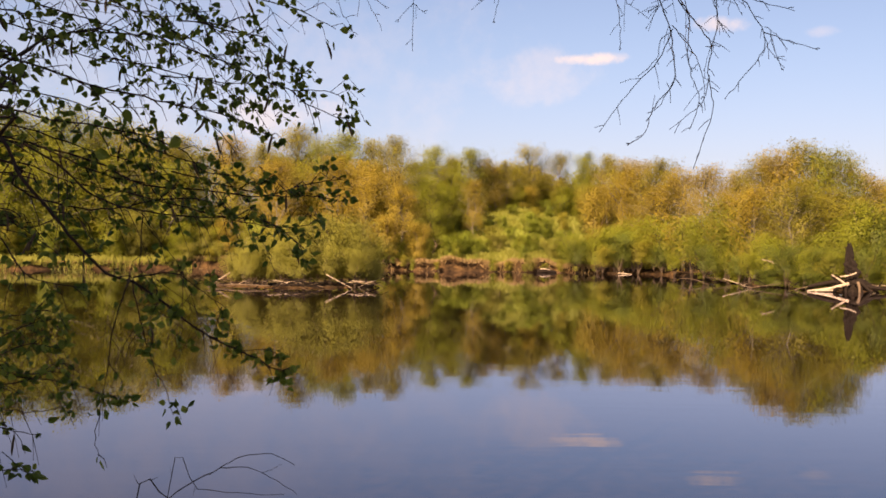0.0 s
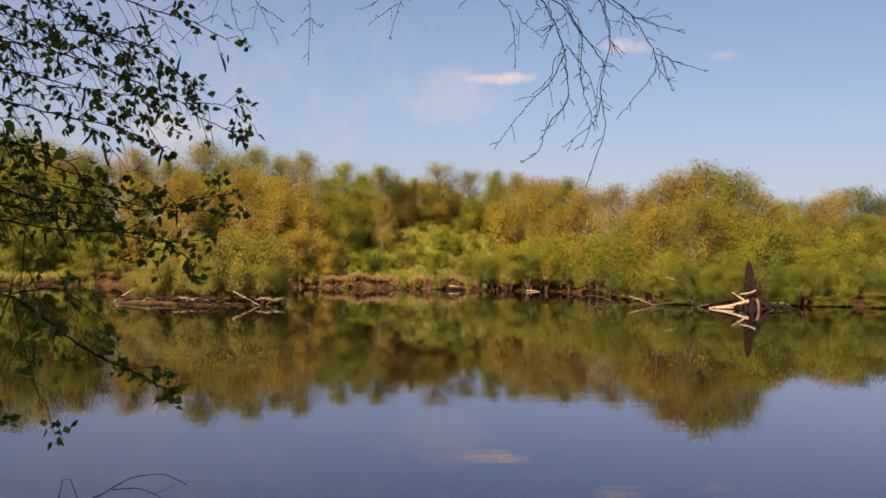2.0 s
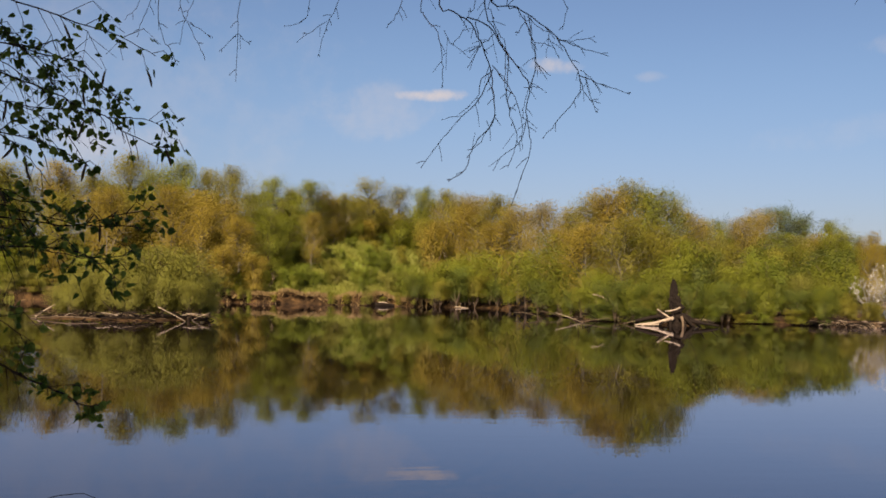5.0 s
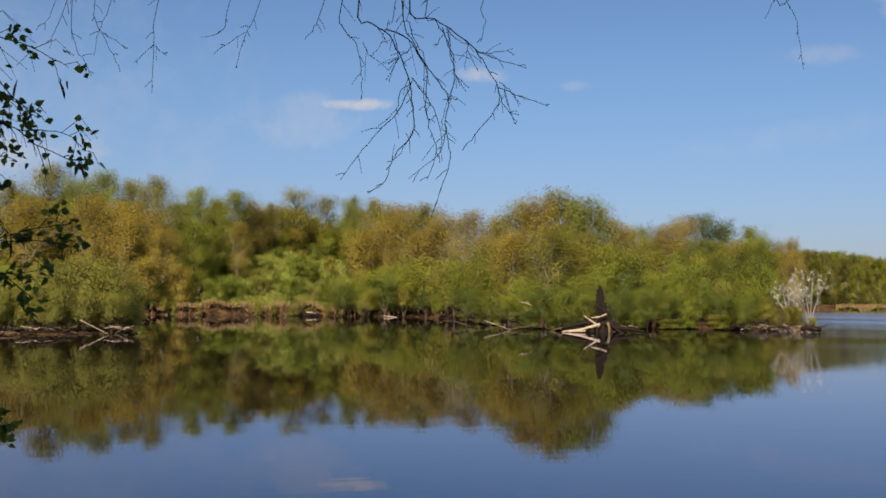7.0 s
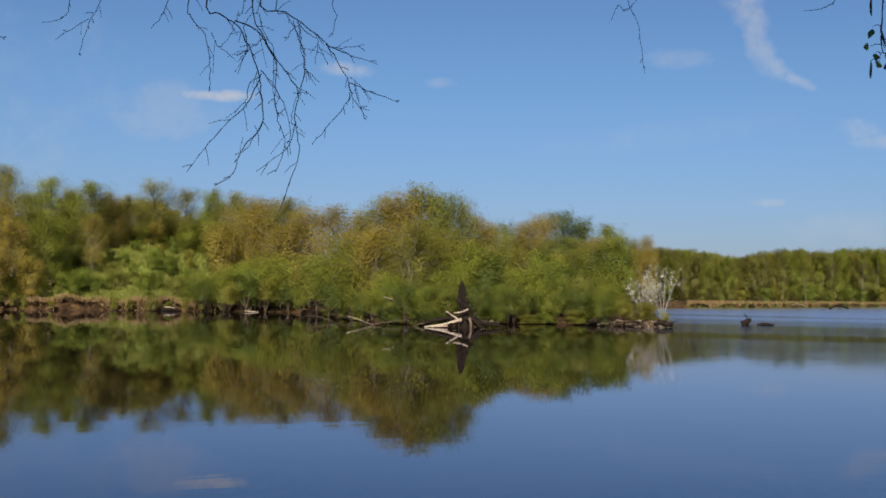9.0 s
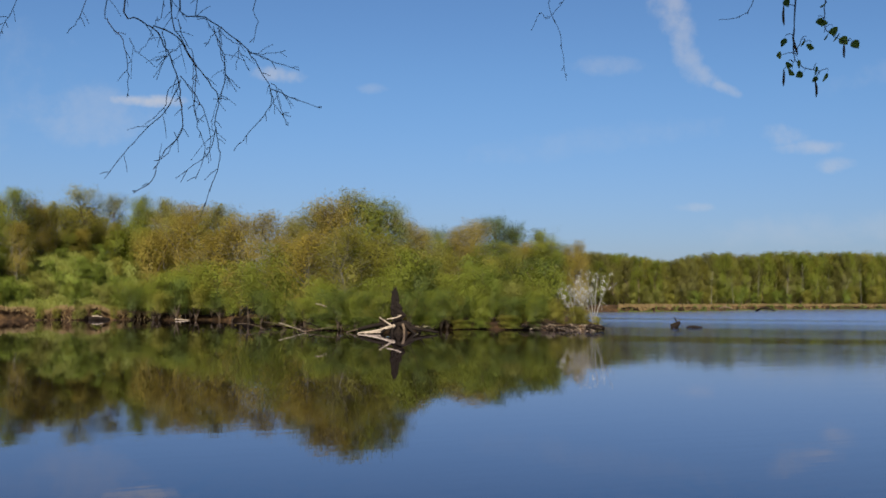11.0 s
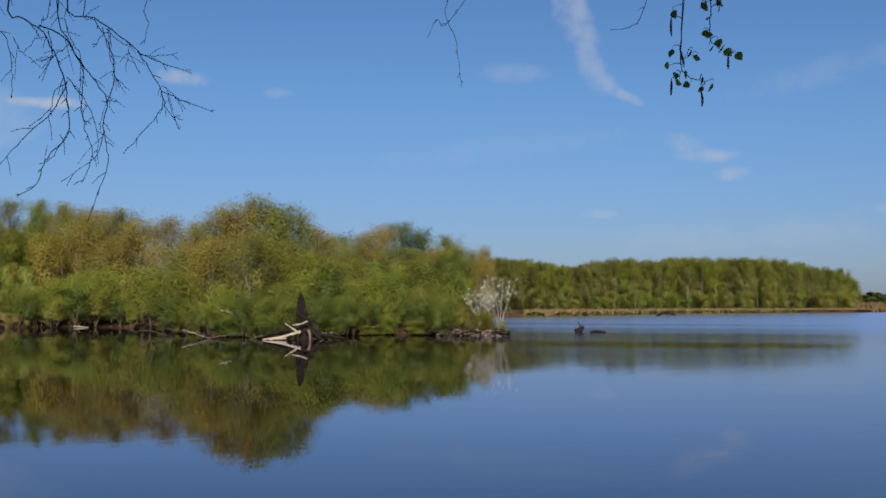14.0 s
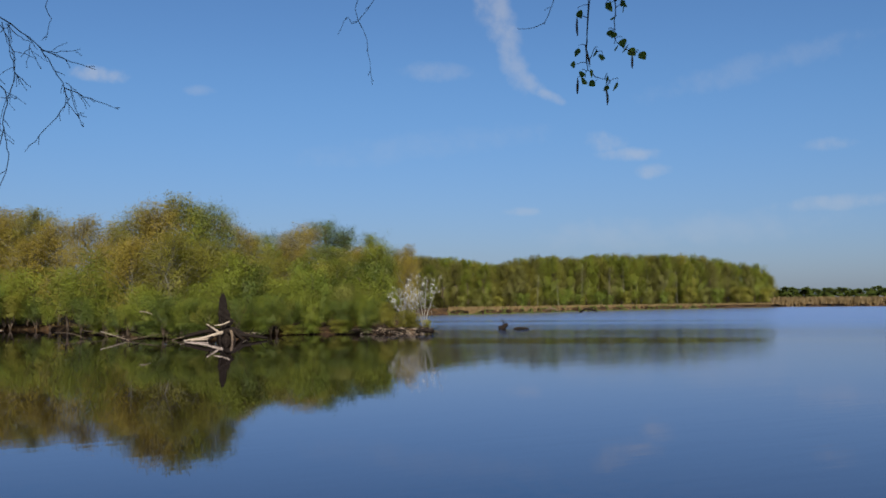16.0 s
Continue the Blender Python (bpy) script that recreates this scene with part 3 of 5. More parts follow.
for spec in (("birch_tree", "russet", 9.6, 106, 4.7), ("birch_tree", "russet", 10.6, 103, 4.6), ("birch_tree", "olive", 11.5, 101, 4.65, 1.1),
             ("birch_tree", "russet", 12.5, 99, 4.2), ("birch_tree", "russet", 13.9, 92, 4.35), ("birch_tree", "russet", 15.2, 90, 4.1),
             ("birch_tree", "olive", 16.4, 88, 4.9), ("birch_tree", "russet", 17.3, 84, 5.1), ("birch_tree", "olive", 18.4, 86, 5.55, 1.05),
             ("birch_tree", "green", 19.4, 85, 5.1), ("birch_tree", "olive", 20.4, 88, 4.5), ("birch_tree", "russet", 21.3, 118, 3.9),
             ("birch_tree", "olive", 22.2, 130, 3.6), ("birch_tree", "green", 22.9, 150, 3.8, 0.7), ("birch_tree", "russet", 23.8, 150, 3.7),
             ("birch_tree", "russet", 24.6, 170, 4.1), ("alder_tree", "dark", 25.8, 195, 4.3, 1.0)):
    tree(*spec)
for spec in (("alder_tree", "dark", 26.9, 197, 4.05, 0.85), ("alder_tree", "green", 27.9, 190, 3.7, 0.9), ("birch_tree", "russet", 29.6, 182, 2.75, 0.7),
             ("birch_tree", "olive", 28.7, 185, 2.9, 1.1), ("alder_tree", "green", 29.0, 175, 2.5), ("birch_tree", "russet", 30.1, 176, 2.4),
             ("birch_tree", "russet", 30.2, 184, 3.0, 0.6), ("birch_tree", "russet", 14.8, 84, 3.0, 1.3), ("birch_tree", "russet", 11.4, 96, 3.4, 1.3),
             ("birch_tree", "russet", 16.0, 80, 3.4, 1.2), ("birch_tree", "olive", 18.0, 78, 3.6, 1.2), ("birch_tree", "olive", 19.8, 80, 3.3, 1.2),
             ("birch_tree", "olive", 22.0, 90, 2.2, 1.3), ("willow_shrub", "bright", 24.9, 90, 2.2), ("alder_tree", "green", 26.6, 95, 2.3, 1.2),
             ("birch_tree", "olive", 23.3, 92, 2.3, 1.2)):
    tree(*spec)
for k in range(9):
    tree("birch_tree", ("olive", "russet", "green")[k % 3], 20.3 + 8.6 * (k + 0.5) / 9, rnd.uniform(150, 185), rnd.uniform(2.6, 3.2), 1.4)
# shrubs along the edges
GROUP[0] = "shrubs along the water"
for spec in (("willow_shrub", "willow", -9.3, 60.5, 0.6, 1.3), ("willow_shrub", "willow", -7.6, 59.5, 1.2, 1.3), ("willow_shrub", "willow", -6.1, 60, 1.5, 1.2),
             ("willow_shrub", "willow", -4.9, 60.5, 1.2, 1.2), ("willow_shrub", "willow", -3.7, 61.5, 0.5, 1.3), ("willow_shrub", "willow", -10.8, 60.5, -0.6),
             ("willow_shrub", "olive", -5.4, 63.5, 1.5), ("willow_shrub", "willow", -7.0, 63.5, 1.4), ("willow_shrub", "olive", -8.6, 63.5, 0.9),
             ("willow_shrub", "russet", -3.0, 93, 1.6, 1.1), ("willow_shrub", "russet", -1.3, 94, 1.3, 1.0), ("willow_shrub", "green", 10.3, 95, 1.5),
             ("willow_shrub", "green", 9.2, 96, 1.2), ("willow_shrub", "green", 11.6, 93.5, 1.7, 1.1), ("willow_shrub", "green", 12.9, 90, 1.6, 1.1),
             ("willow_shrub", "green", 14.2, 86, 1.7, 1.1), ("willow_shrub", "green", 15.2, 80.5, 1.3), ("willow_shrub", "green", 16.2, 77.5, 0.9),
             ("willow_shrub", "green", 17.0, 75.5, 0.6), ("willow_shrub", "bright", 17.9, 74, 0.3)):
    tree(*spec)
for spec in (("willow_shrub", "green", 18.8, 72.5, 0.7), ("willow_shrub", "green", 19.5, 72, 0.9), ("willow_shrub", "green", 20.6, 74, 0.7),
             ("willow_shrub", "green", 22.4, 77.5, 0.6, 1.1), ("willow_shrub", "green", 23.6, 79.5, 1.1, 1.2), ("willow_shrub", "green", 24.8, 80, 0.6),
             ("willow_shrub", "bright", 25.6, 82, 1.6), ("willow_shrub", "willow", 26.8, 80, 0.8), ("willow_shrub", "olive", 28.0, 79, 0.5),
             ("willow_shrub", "olive", 29.0, 79, 0.0), ("willow_shrub", "russet", 27.2, 78.5, -0.2), ("willow_shrub", "olive", 30.1, 81, -0.5),
             ("willow_shrub", "green", 13.5, 88, 1.0), ("willow_shrub", "green", 18.2, 72, -0.3), ("willow_shrub", "green", 16.6, 75, 0.0),
             ("willow_shrub", "green", 2.6, 90, -0.5, 0.7), ("willow_shrub", "green", -1.6, 88, -0.6, 0.8), ("willow_shrub", "willow", 7.0, 96, 0.6),
             ("willow_shrub", "green", 21.4, 76, 0.9)):
    tree(*spec)
# shrubs where the open bank ends against the spit
for k in range(9):
    tree("willow_shrub", ("green", "dark", "green", "olive")[k % 4], 6.6 + (11.2 - 6.6) * (k + rnd.random()) / 9, 92.0 + rnd.uniform(-0.6, 1.5), rnd.uniform(0.1, 1.1), rnd.uniform(1.1, 1.4))
# low growth over the rise
GROUP[0] = "scrub on the rise"
for k in range(34):
    az, d = rnd.uniform(-24, 9), rnd.uniform(94, 108)
    leaf = rnd.choice(("bright", "bright", "green")) if az > -1 else rnd.choice(("green", "olive", "russet", "willow"))
    tree("willow_shrub", leaf, az, d, rnd.uniform(0.1, 1.1) + 0.5 if az < -1 else rnd.uniform(-0.1, 0.7), rnd.uniform(0.9, 1.3))
for k in range(16):
    tree("willow_shrub", rnd.choice(("green", "bright", "willow", "bright")), -25 + 14 * (k + rnd.random()) / 16, rnd.uniform(93.5, 99), rnd.uniform(0.3, 1.3), rnd.uniform(1.0, 1.4))
for k in range(26):
    p = stand(at(-1.2 + 8.0 * (k + rnd.random()) / 26, rnd.uniform(107, 119)))
    grow("willow_shrub", rnd.choice(("bright", "bright", "willow")), p, rnd.uniform(1.3, 2.4), rnd.uniform(0, 6), rnd.uniform(1.1, 1.7), GROUP[0])
for k in range(16):
    p = stand(at(-1.0 + 8.5 * (k + rnd.random()) / 16, rnd.uniform(119, 132)))
    grow("willow_shrub", rnd.choice(("bright", "willow", "green", "olive")), p, rnd.uniform(1.0, 2.2), rnd.uniform(0, 6), rnd.uniform(1.2, 1.9), GROUP[0])
for k in range(18):
    p = stand(at(-1.5 + 11.0 * (k + rnd.random()) / 18, rnd.uniform(129, 139)))
    grow("willow_shrub", rnd.choice(("bright", "olive", "olive", "green")), p, rnd.uniform(2.6, 4.6), rnd.uniform(0, 6), rnd.uniform(1.0, 1.4), GROUP[0])
# the wood along the far shore
GROUP[0] = "trees of the far shore wood"
for k in range(150):
    az = 29.3 + 19.6 * (k + rnd.uniform(0, 1)) / 150
    near = np.interp(az, (29, 32, 35.7, 38.6, 42, 45, 49.6), (172, 190, 204, 240, 272, 298, 350))
    d = near + 6 + rnd.choice((0, 0, 8, 16, 26)) + rnd.uniform(0, 8)
    el = float(np.interp(az, (29, 31, 32.4, 34.5, 36.7, 39, 41, 45.4, 47.5, 48.1, 49), (2.3, 2.5, 2.35, 2.0, 2.45, 2.3, 2.5, 2.3, 1.85, 1.85, 1.0)))
    el *= rnd.uniform(0.72, 1.0) if d < near + 14 else rnd.uniform(0.9, 1.02)
    tree("woodland_tree", rnd.choice(("far", "far", "far", "olive", "green", "green")), az, d, el, rnd.uniform(0.9, 1.4))


# ---- reeds and sedge on the edges ----
def blades(seed, places, tall, broad, lean=0.25):
    rng = np.random.default_rng(seed)
    s = Shape()
    for x, y, z in places:
        h, a = tall * rng.uniform(0.55, 1.2), rng.uniform(0, math.tau)
        w = broad * rng.uniform(0.6, 1.3)
        dx, dy = math.cos(a) * w / 2, math.sin(a) * w / 2
        lx, ly = rng.normal(0, lean) * h, rng.normal(0, lean) * h
        b = len(s.v)
        s.v += [(x - dx, y - dy, z - 0.1), (x + dx, y + dy, z - 0.1), (x + dx * 0.5 + lx * 0.5, y + dy * 0.5 + ly * 0.5, z + h * 0.65), (x + lx, y + ly, z + h)]
        s.f += [(b, b + 1, b + 2), (b, b + 2, b + 3)]
    return s


def edge_places(seed, count, a0, a1, back, deep, clump=0.0):
    """Places along the shore between two headings, from the water's edge inland."""
    rng = np.random.default_rng(seed)
    line = [(math.degrees(math.atan2(x, y)), math.hypot(x, y)) for x, y in POND if y > 40]
    line.sort()
    line = [q for q in line if (q[1] < 106 and q[0] < 15) or q[1] < 92.5 or q[0] > 31.7]
    az, ds = [q[0] for q in line], [q[1] for q in line]
    out = []
    while len(out) < count:
        a = rng.uniform(a0, a1)
        if clump and math.sin(a * 9.0) + math.sin(a * 23.0 + 1) + 0.6 * math.sin(a * 51) < rng.uniform(-1.6, clump):
            continue
        d = float(np.interp(a, az, ds)) + back + deep * rng.uniform(0, 1) ** 1.5
        p = at(a, d)
        out.append((p.x, p.y))
    xy = np.array(out)
    z = np.maximum(ground_height(xy[:, 0], xy[:, 1]), -0.15)
    return np.column_stack([xy, z])


def stuff(name, shape, mat, label, category):
    ob = new(name, shape.mesh(name, M[mat]))
    return tagged(ob, label, category, kind="stuff")


stuff("reed_bed", blades(61, edge_places(62, 15000, -27, 9.5, 0.7, 3.0, 0.2), 0.3, 0.05, 0.45), "reed", "dry straw-coloured reeds along the far bank", "reeds")
stuff("reed_bed", blades(75, edge_places(76, 2000, -27, 9.5, 0.1, 0.9, 1.3), 0.25, 0.06, 0.6), "reed", "dry reed clumps hanging down the dark bank", "reeds")
stuff("sedge", blades(63, edge_places(64, 8000, -27, -13, 0.0, 6.0), 0.6, 0.035), "sedge", "green sedge in the shallow left inlet", "sedge")
stuff("sedge", blades(65, edge_places(66, 8000, -2, 9.5, 2.5, 9.0), 0.5, 0.06, 0.4), "sedge", "green sedge behind the dry reeds", "sedge")
stuff("reed_bed", blades(67, edge_places(68, 9000, 32.2, 49.5, 0.3, 5.0), 0.4, 0.15), "reed", "dry straw reeds fringing the far shore wood", "reeds")
stuff("sedge", blades(69, edge_places(70, 5000, 32.2, 46, -3.5, 4.0, 0.3), 0.32, 0.2), "dark", "green sedge in the far shallows", "sedge")
stuff("reed_bed", blades(71, edge_places(72, 12000, 48.8, 66, 0.0, 60.0), 1.9, 0.4), "reed", "broad pale reed marsh beyond the open water", "reeds")


def scrub_places(seed, count):
    rng = np.random.default_rng(seed)
    a, d = rng.uniform(-3, 11, count), rng.uniform(106, 140, count)
    x, y = d * np.sin(np.radians(a)), d * np.cos(np.radians(a))
    return np.column_stack([x, y, ground_height(x, y)])


stuff("meadow_grass", blades(73, scrub_places(74, 26000), 0.38, 0.1, 0.5), "sedge", "long green grass over the rising meadow", "grass")

# scrub that closes the foot of the trees
GROUP[0] = "scrub under the trees"
for k in range(30):
    az = rnd.uniform(-26, 10)
    d = rnd.uniform(118, 134) if -1.5 < az < 8 else rnd.uniform(103, 126)
    tree("willow_shrub", rnd.choice(("green", "olive", "russet", "olive")), az, d, float(np.interp(az, (-26, -3, 2, 4, 10), (4.4, 4.2, 3.3, 3.5, 3.6))) * rnd.uniform(0.8, 1.0), rnd.uniform(0.7, 1.0))
for k in range(22):
    az = rnd.uniform(9, 28.5)
    edge = float(np.interp(az, (9, 12, 14, 16, 18, 20, 22.5, 25, 28), (93, 91, 83, 75, 70.5, 67, 74, 77, 76)))
    tree("willow_shrub", rnd.choice(("green", "dark", "olive", "green")), az, edge + rnd.uniform(4, 16), rnd.uniform(1.2, 2.6) * (0.8 if az > 22 else 1), rnd.uniform(0.8, 1.1))
# low overhanging growth right on the water's edge
GROUP[0] = "shrubs along the water"
for k in range(48):
    az = rnd.uniform(8.6, 28.8)
    if 20.0 < az < 20.9:
        continue
    edge = float(np.interp(az, (9, 12, 14, 16, 18, 20, 22.5, 25, 28, 31), (93, 91, 83, 75, 70.5, 67.5, 74.5, 77, 75.5, 77)))
    tree("sallow_shrub", rnd.choice(("green", "dark", "green", "olive", "dark")), az, edge + rnd.uniform(-0.5, 0.9), rnd.uniform(-0.2, 0.4), rnd.uniform(0.9, 1.2))
for k in range(9):
    az = rnd.uniform(20.9, 27.5)
    edge = float(np.interp(az, (9, 12, 14, 16, 18, 20, 22.5, 25, 28, 31), (93, 91, 83, 75, 70.5, 67.5, 74.5, 77, 75.5, 77)))
    tree("willow_shrub", rnd.choice(("green", "dark")), az, edge + rnd.uniform(-0.3, 0.5), -math.degrees(math.atan((EYE - rnd.uniform(0.7, 1.3)) / edge)), rnd.uniform(1.2, 1.8))
for k in range(20):
    az = rnd.choice((rnd.uniform(13.2, 19.8), rnd.uniform(21.4, 28.5)))
    edge = float(np.interp(az, (12, 14, 16, 18, 20, 22.5, 25, 28, 31), (95, 84, 75, 70.5, 67.5, 74.5, 77, 75.5, 77)))
    p = at(az, edge + rnd.uniform(-0.9, -0.2), 0.05)
    grow("willow_shrub", rnd.choice(("green", "dark", "bright", "olive")), p, rnd.uniform(0.6, 1.1), rnd.uniform(0, 6), rnd.uniform(1.6, 2.6), GROUP[0])
for az, d, el in ((29.3, 77.5, -0.5), (29.9, 77.8, -0.45), (30.5, 78, -0.6), (31.1, 78.3, -0.9), (28.9, 77.2, -0.3), (30.2, 78.6, -0.4)):
    tree("willow_shrub", "olive", az, d, el, 1.2)
for k in range(22):
    az = 32.4 + 16.5 * (k + rnd.random()) / 22
    tree("willow_shrub", rnd.choice(("bright", "willow", "olive")), az, float(np.interp(az, (32, 35.7, 38.6, 42, 45, 49.6), (188, 202, 237, 269, 295, 348))) + 3, rnd.uniform(0.2, 0.7), rnd.uniform(1.0, 1.6))
for k in range(20):
    az = rnd.uniform(-11.3, -3.2)
    tree("sallow_shrub", "willow", az, 57.0 + 0.12 * (az + 7) ** 2 + rnd.uniform(0, 1.8), rnd.uniform(-0.9, 0.2), rnd.uniform(1.0, 1.4))
for k in range(16):
    az = -4 + 13.5 * (k + rnd.random()) / 16
    edge = 92.0
    tree("willow_shrub", rnd.choice(("olive", "green", "willow", "bright")), az, edge + rnd.uniform(0.2, 1.4), -math.degrees(math.atan((EYE - rnd.uniform(0.7, 1.7)) / edge)), rnd.uniform(0.9, 1.6))
for k in range(14):
    az = -15 + 13.5 * (k + rnd.random()) / 14
    p = stand(at(az, float(np.interp(az, (-15.5, -12, -6, -1.7), (98, 101, 103, 103))) + rnd.uniform(0.2, 1.2)))
    grow("willow_shrub", rnd.choice(("olive", "green", "willow")), p, rnd.uniform(0.9, 1.7), rnd.uniform(0, 6), rnd.uniform(1.1, 1.8), GROUP[0])
# the dark wood on the skyline past the marsh
GROUP[0] = "trees of the skyline wood"
for k in range(110):
    az = 47.5 + 20 * (k + rnd.uniform(0, 1)) / 110
    tree("woodland_tree", "dark", az, rnd.uniform(640, 760), rnd.uniform(0.45, 0.64), rnd.uniform(2.2, 3.2))


# ---- dead wood ----
def smooth_line(pts, steps=4):
    """A soft line through the points."""
    pts = [Vector(q) for q in pts]
    ext = [pts[0] * 2 - pts[1]] + pts + [pts[-1] * 2 - pts[-2]]
    out = []
    for i in range(1, len(ext) - 2):
        a, b, c, d = ext[i - 1:i + 3]
        for k in range(steps):
            t = k / steps
            out.append(0.5 * ((2 * b) + (c - a) * t + (2 * a - 5 * b + 4 * c - d) * t * t + (3 * b - a - 3 * c + d) * t ** 3))
    return out + [pts[-1]]


def log_shape(pts, r0, r1, seed, sides=8):
    rng = random.Random(seed)
    line = smooth_line(pts)
    s = Shape()
    s.tube(line, [(r0 + (r1 - r0) * i / (len(line) - 1)) * rng.uniform(0.85, 1.15) for i in range(len(line))], sides)
    return s


def fallen_log(pts, r0, r1, mat, label, seed, snags=2):
    base = Vector(pts[0])
    local = [Vector(q) - base for q in pts]
    ob = new("fallen_log")
    ob.location = base
    tagged(ob, label, "log", "fallen dead wood")
    part("stem", log_shape(local, r0, r1, seed), M[mat], ob, smooth=True)
    rng = random.Random(seed + 1)
    for k in range(snags):
        a = local[0].lerp(local[-1], rng.uniform(0.3, 0.9))
        tip = a + Vector((rng.uniform(-0.5, 0.5), rng.uniform(-0.4, 0.2), rng.uniform(0.2, 0.6)))
        part("snag", log_shape([a, a.lerp(tip, 0.5) + Vector((0.05, 0, 0.05)), tip], r1 * 0.6, r1 * 0.2, seed + k, 5), M[mat], ob, smooth=True)
    return ob


def tree_stump(place):
    """A tall, rotten stump: a ragged horn that leans and splits at the peak, over a spread of roots."""
    ob = new("tree_stump")
    ob.location = place
    tagged(ob, "tall dark rotten stump with a jagged peak in the shallows", "stump")
    rng = np.random.default_rng(9)
    s = Shape()
    n, rings = 24, 34
    ridge = 1 + 0.16 * np.sin(np.arange(n) * 2.1) + rng.uniform(-0.12, 0.12, n)
    for j in range(rings):
        q = j / (rings - 1)
        z = -0.4 + 3.15 * q
        wide = float(np.interp(q, (0, 0.1, 0.2, 0.34, 0.5, 0.66, 0.78, 0.9, 1), (0.46, 0.38, 0.33, 0.31, 0.33, 0.29, 0.24, 0.16, 0.06)))
        cx = float(np.interp(q, (0, 0.25, 0.45, 0.6, 0.75, 0.9, 1), (0.02, 0.05, 0.1, 0.06, -0.04, -0.06, -0.08)))
        gouge = 0.25 * math.exp(-((q - 0.56) / 0.05) ** 2) + 0.18 * math.exp(-((q - 0.33) / 0.04) ** 2)
        for k in range(n):
            a = math.tau * k / n
            r = wide * ridge[k] * (1 + 0.1 * math.sin(a * 3 + q * 7) + 0.07 * math.sin(q * 43 + a * 2) + rng.uniform(-0.1, 0.1))
            r *= (1 - gouge * max(0.0, math.cos(a - 0.2))) * (1 + 0.16 * math.sin(q * 15 + 1.5 * math.sin(a + 0.6)))
            s.v.append((cx + r * math.cos(a), r * 0.8 * math.sin(a), z + 0.1 * q * math.sin(a * 2 + 1) + rng.uniform(-0.04, 0.04)))
    for j in range(rings - 1):
        for k in range(n):
            a, b = j * n + k, j * n + (k + 1) % n
            s.f.append((a, b, b + n, a + n))
    s.f.append(tuple(range((rings - 1) * n, rings * n)))
    part("stump_body", s, M["root"], ob)
    for k, (x, y, z, h) in enumerate(((-0.05, 0.0, 2.3, 0.5), (0.12, 0.02, 1.95, 0.42), (0.24, -0.05, 1.5, 0.35))):
        part("splinter", log_shape([(x, y, z - 0.3), (x + 0.02, y, z + h * 0.4), (x + 0.05, y, z + h)], 0.11, 0.015, 70 + k, 6), M["root"], ob)
    for k, (a, up, ln) in enumerate(((0.15, 0.55, 1.5), (0.5, 0.25, 1.9), (2.7, 0.5, 0.9), (3.4, 0.3, 1.2), (4.4, 0.35, 0.7), (5.1, 0.45, 0.8), (5.7, 0.5, 1.1))):
        d = Vector((math.cos(a), math.sin(a) * 0.7, 0))
        side = Vector((-d.y, d.x, 0)) * (0.25 if k % 2 else -0.25)
        part("root", log_shape([d * 0.15 + Vector((0, 0, up + 0.1)), d * (0.3 + ln * 0.3) + Vector((0, 0, up + 0.05)) + side * 0.5, d * (0.3 + ln * 0.7) + Vector((0, 0, up * 0.35)) + side,
                                d * (0.4 + ln) + Vector((0, 0, -0.2)) + side * 0.4], 0.17, 0.05, 20 + k, 7), M["root"], ob, smooth=True)
    return ob


STUMP = at(20.6, 66.5, 0)
tree_stump(STUMP)
across = Vector((math.cos(radians(20.6)), -math.sin(radians(20.6)), 0))
near = Vector((-math.sin(radians(20.6)), -math.cos(radians(20.6)), 0))


def by_stump(u, v, z):
    return STUMP + across * u + near * v + Vector((0, 0, z))


PALE = "bleached bare driftwood log lying against the dark stump"
fallen_log([by_stump(-0.05, 0.5, 0.5), by_stump(-1.0, 0.68, 0.22), by_stump(-2.3, 0.8, 0.03)], 0.12, 0.035, "drift", PALE, 31, 0)
fallen_log([by_stump(-0.1, 0.58, 0.38), by_stump(-0.5, 0.56, 0.66), by_stump(-0.98, 0.45, 0.98)], 0.075, 0.03, "drift", PALE, 32, 0)
fallen_log([by_stump(0.34, 0.42, 1.12), by_stump(-0.05, 0.55, 0.96), by_stump(-0.55, 0.5, 0.88)], 0.05, 0.035, "drift", PALE, 33, 0)
fallen_log([by_stump(-0.9, 0.9, 0.1), by_stump(-1.4, 0.95, 0.08), by_stump(-1.9, 1.0, 0.03)], 0.06, 0.03, "drift", PALE, 37, 0)
fallen_log([by_stump(0.42, 0.42, 0.6), by_stump(0.5, 0.52, 0.3), by_stump(0.52, 0.56, -0.12)], 0.09, 0.06, "brush", "short grey root stub at the stump's foot", 34, 0)
# this dark log stands in for shadow under the bushes
fallen_log([by_stump(0.3, 0.0, 0.35), by_stump(1.1, 0.1, 0.3), by_stump(1.9, 0.0, 0.2), by_stump(2.6, -0.1, 0.08)], 0.13, 0.07, "root", "low dark log put in for the shadow beside the stump", 35, 2)
fallen_log([by_stump(-2.3, -0.7, 0.22), by_stump(-1.5, -0.5, 0.42), by_stump(-0.8, -0.3, 0.55), by_stump(0.0, -0.2, 0.45)], 0.1, 0.15, "root", "dark rotten log behind the pale driftwood", 36, 2)
FALLEN = "grey fallen branch lying along the water's edge"
fallen_log([at(14.5, 69.5, 0.55), at(15.2, 68.8, 0.3), at(15.9, 68, 0.02)], 0.024, 0.014, "drift", FALLEN, 41)
fallen_log([at(15.8, 68, 0.05), at(16.6, 68.3, 0.2), at(17.4, 68.5, 0.35)], 0.03, 0.018, "brush", FALLEN, 42)
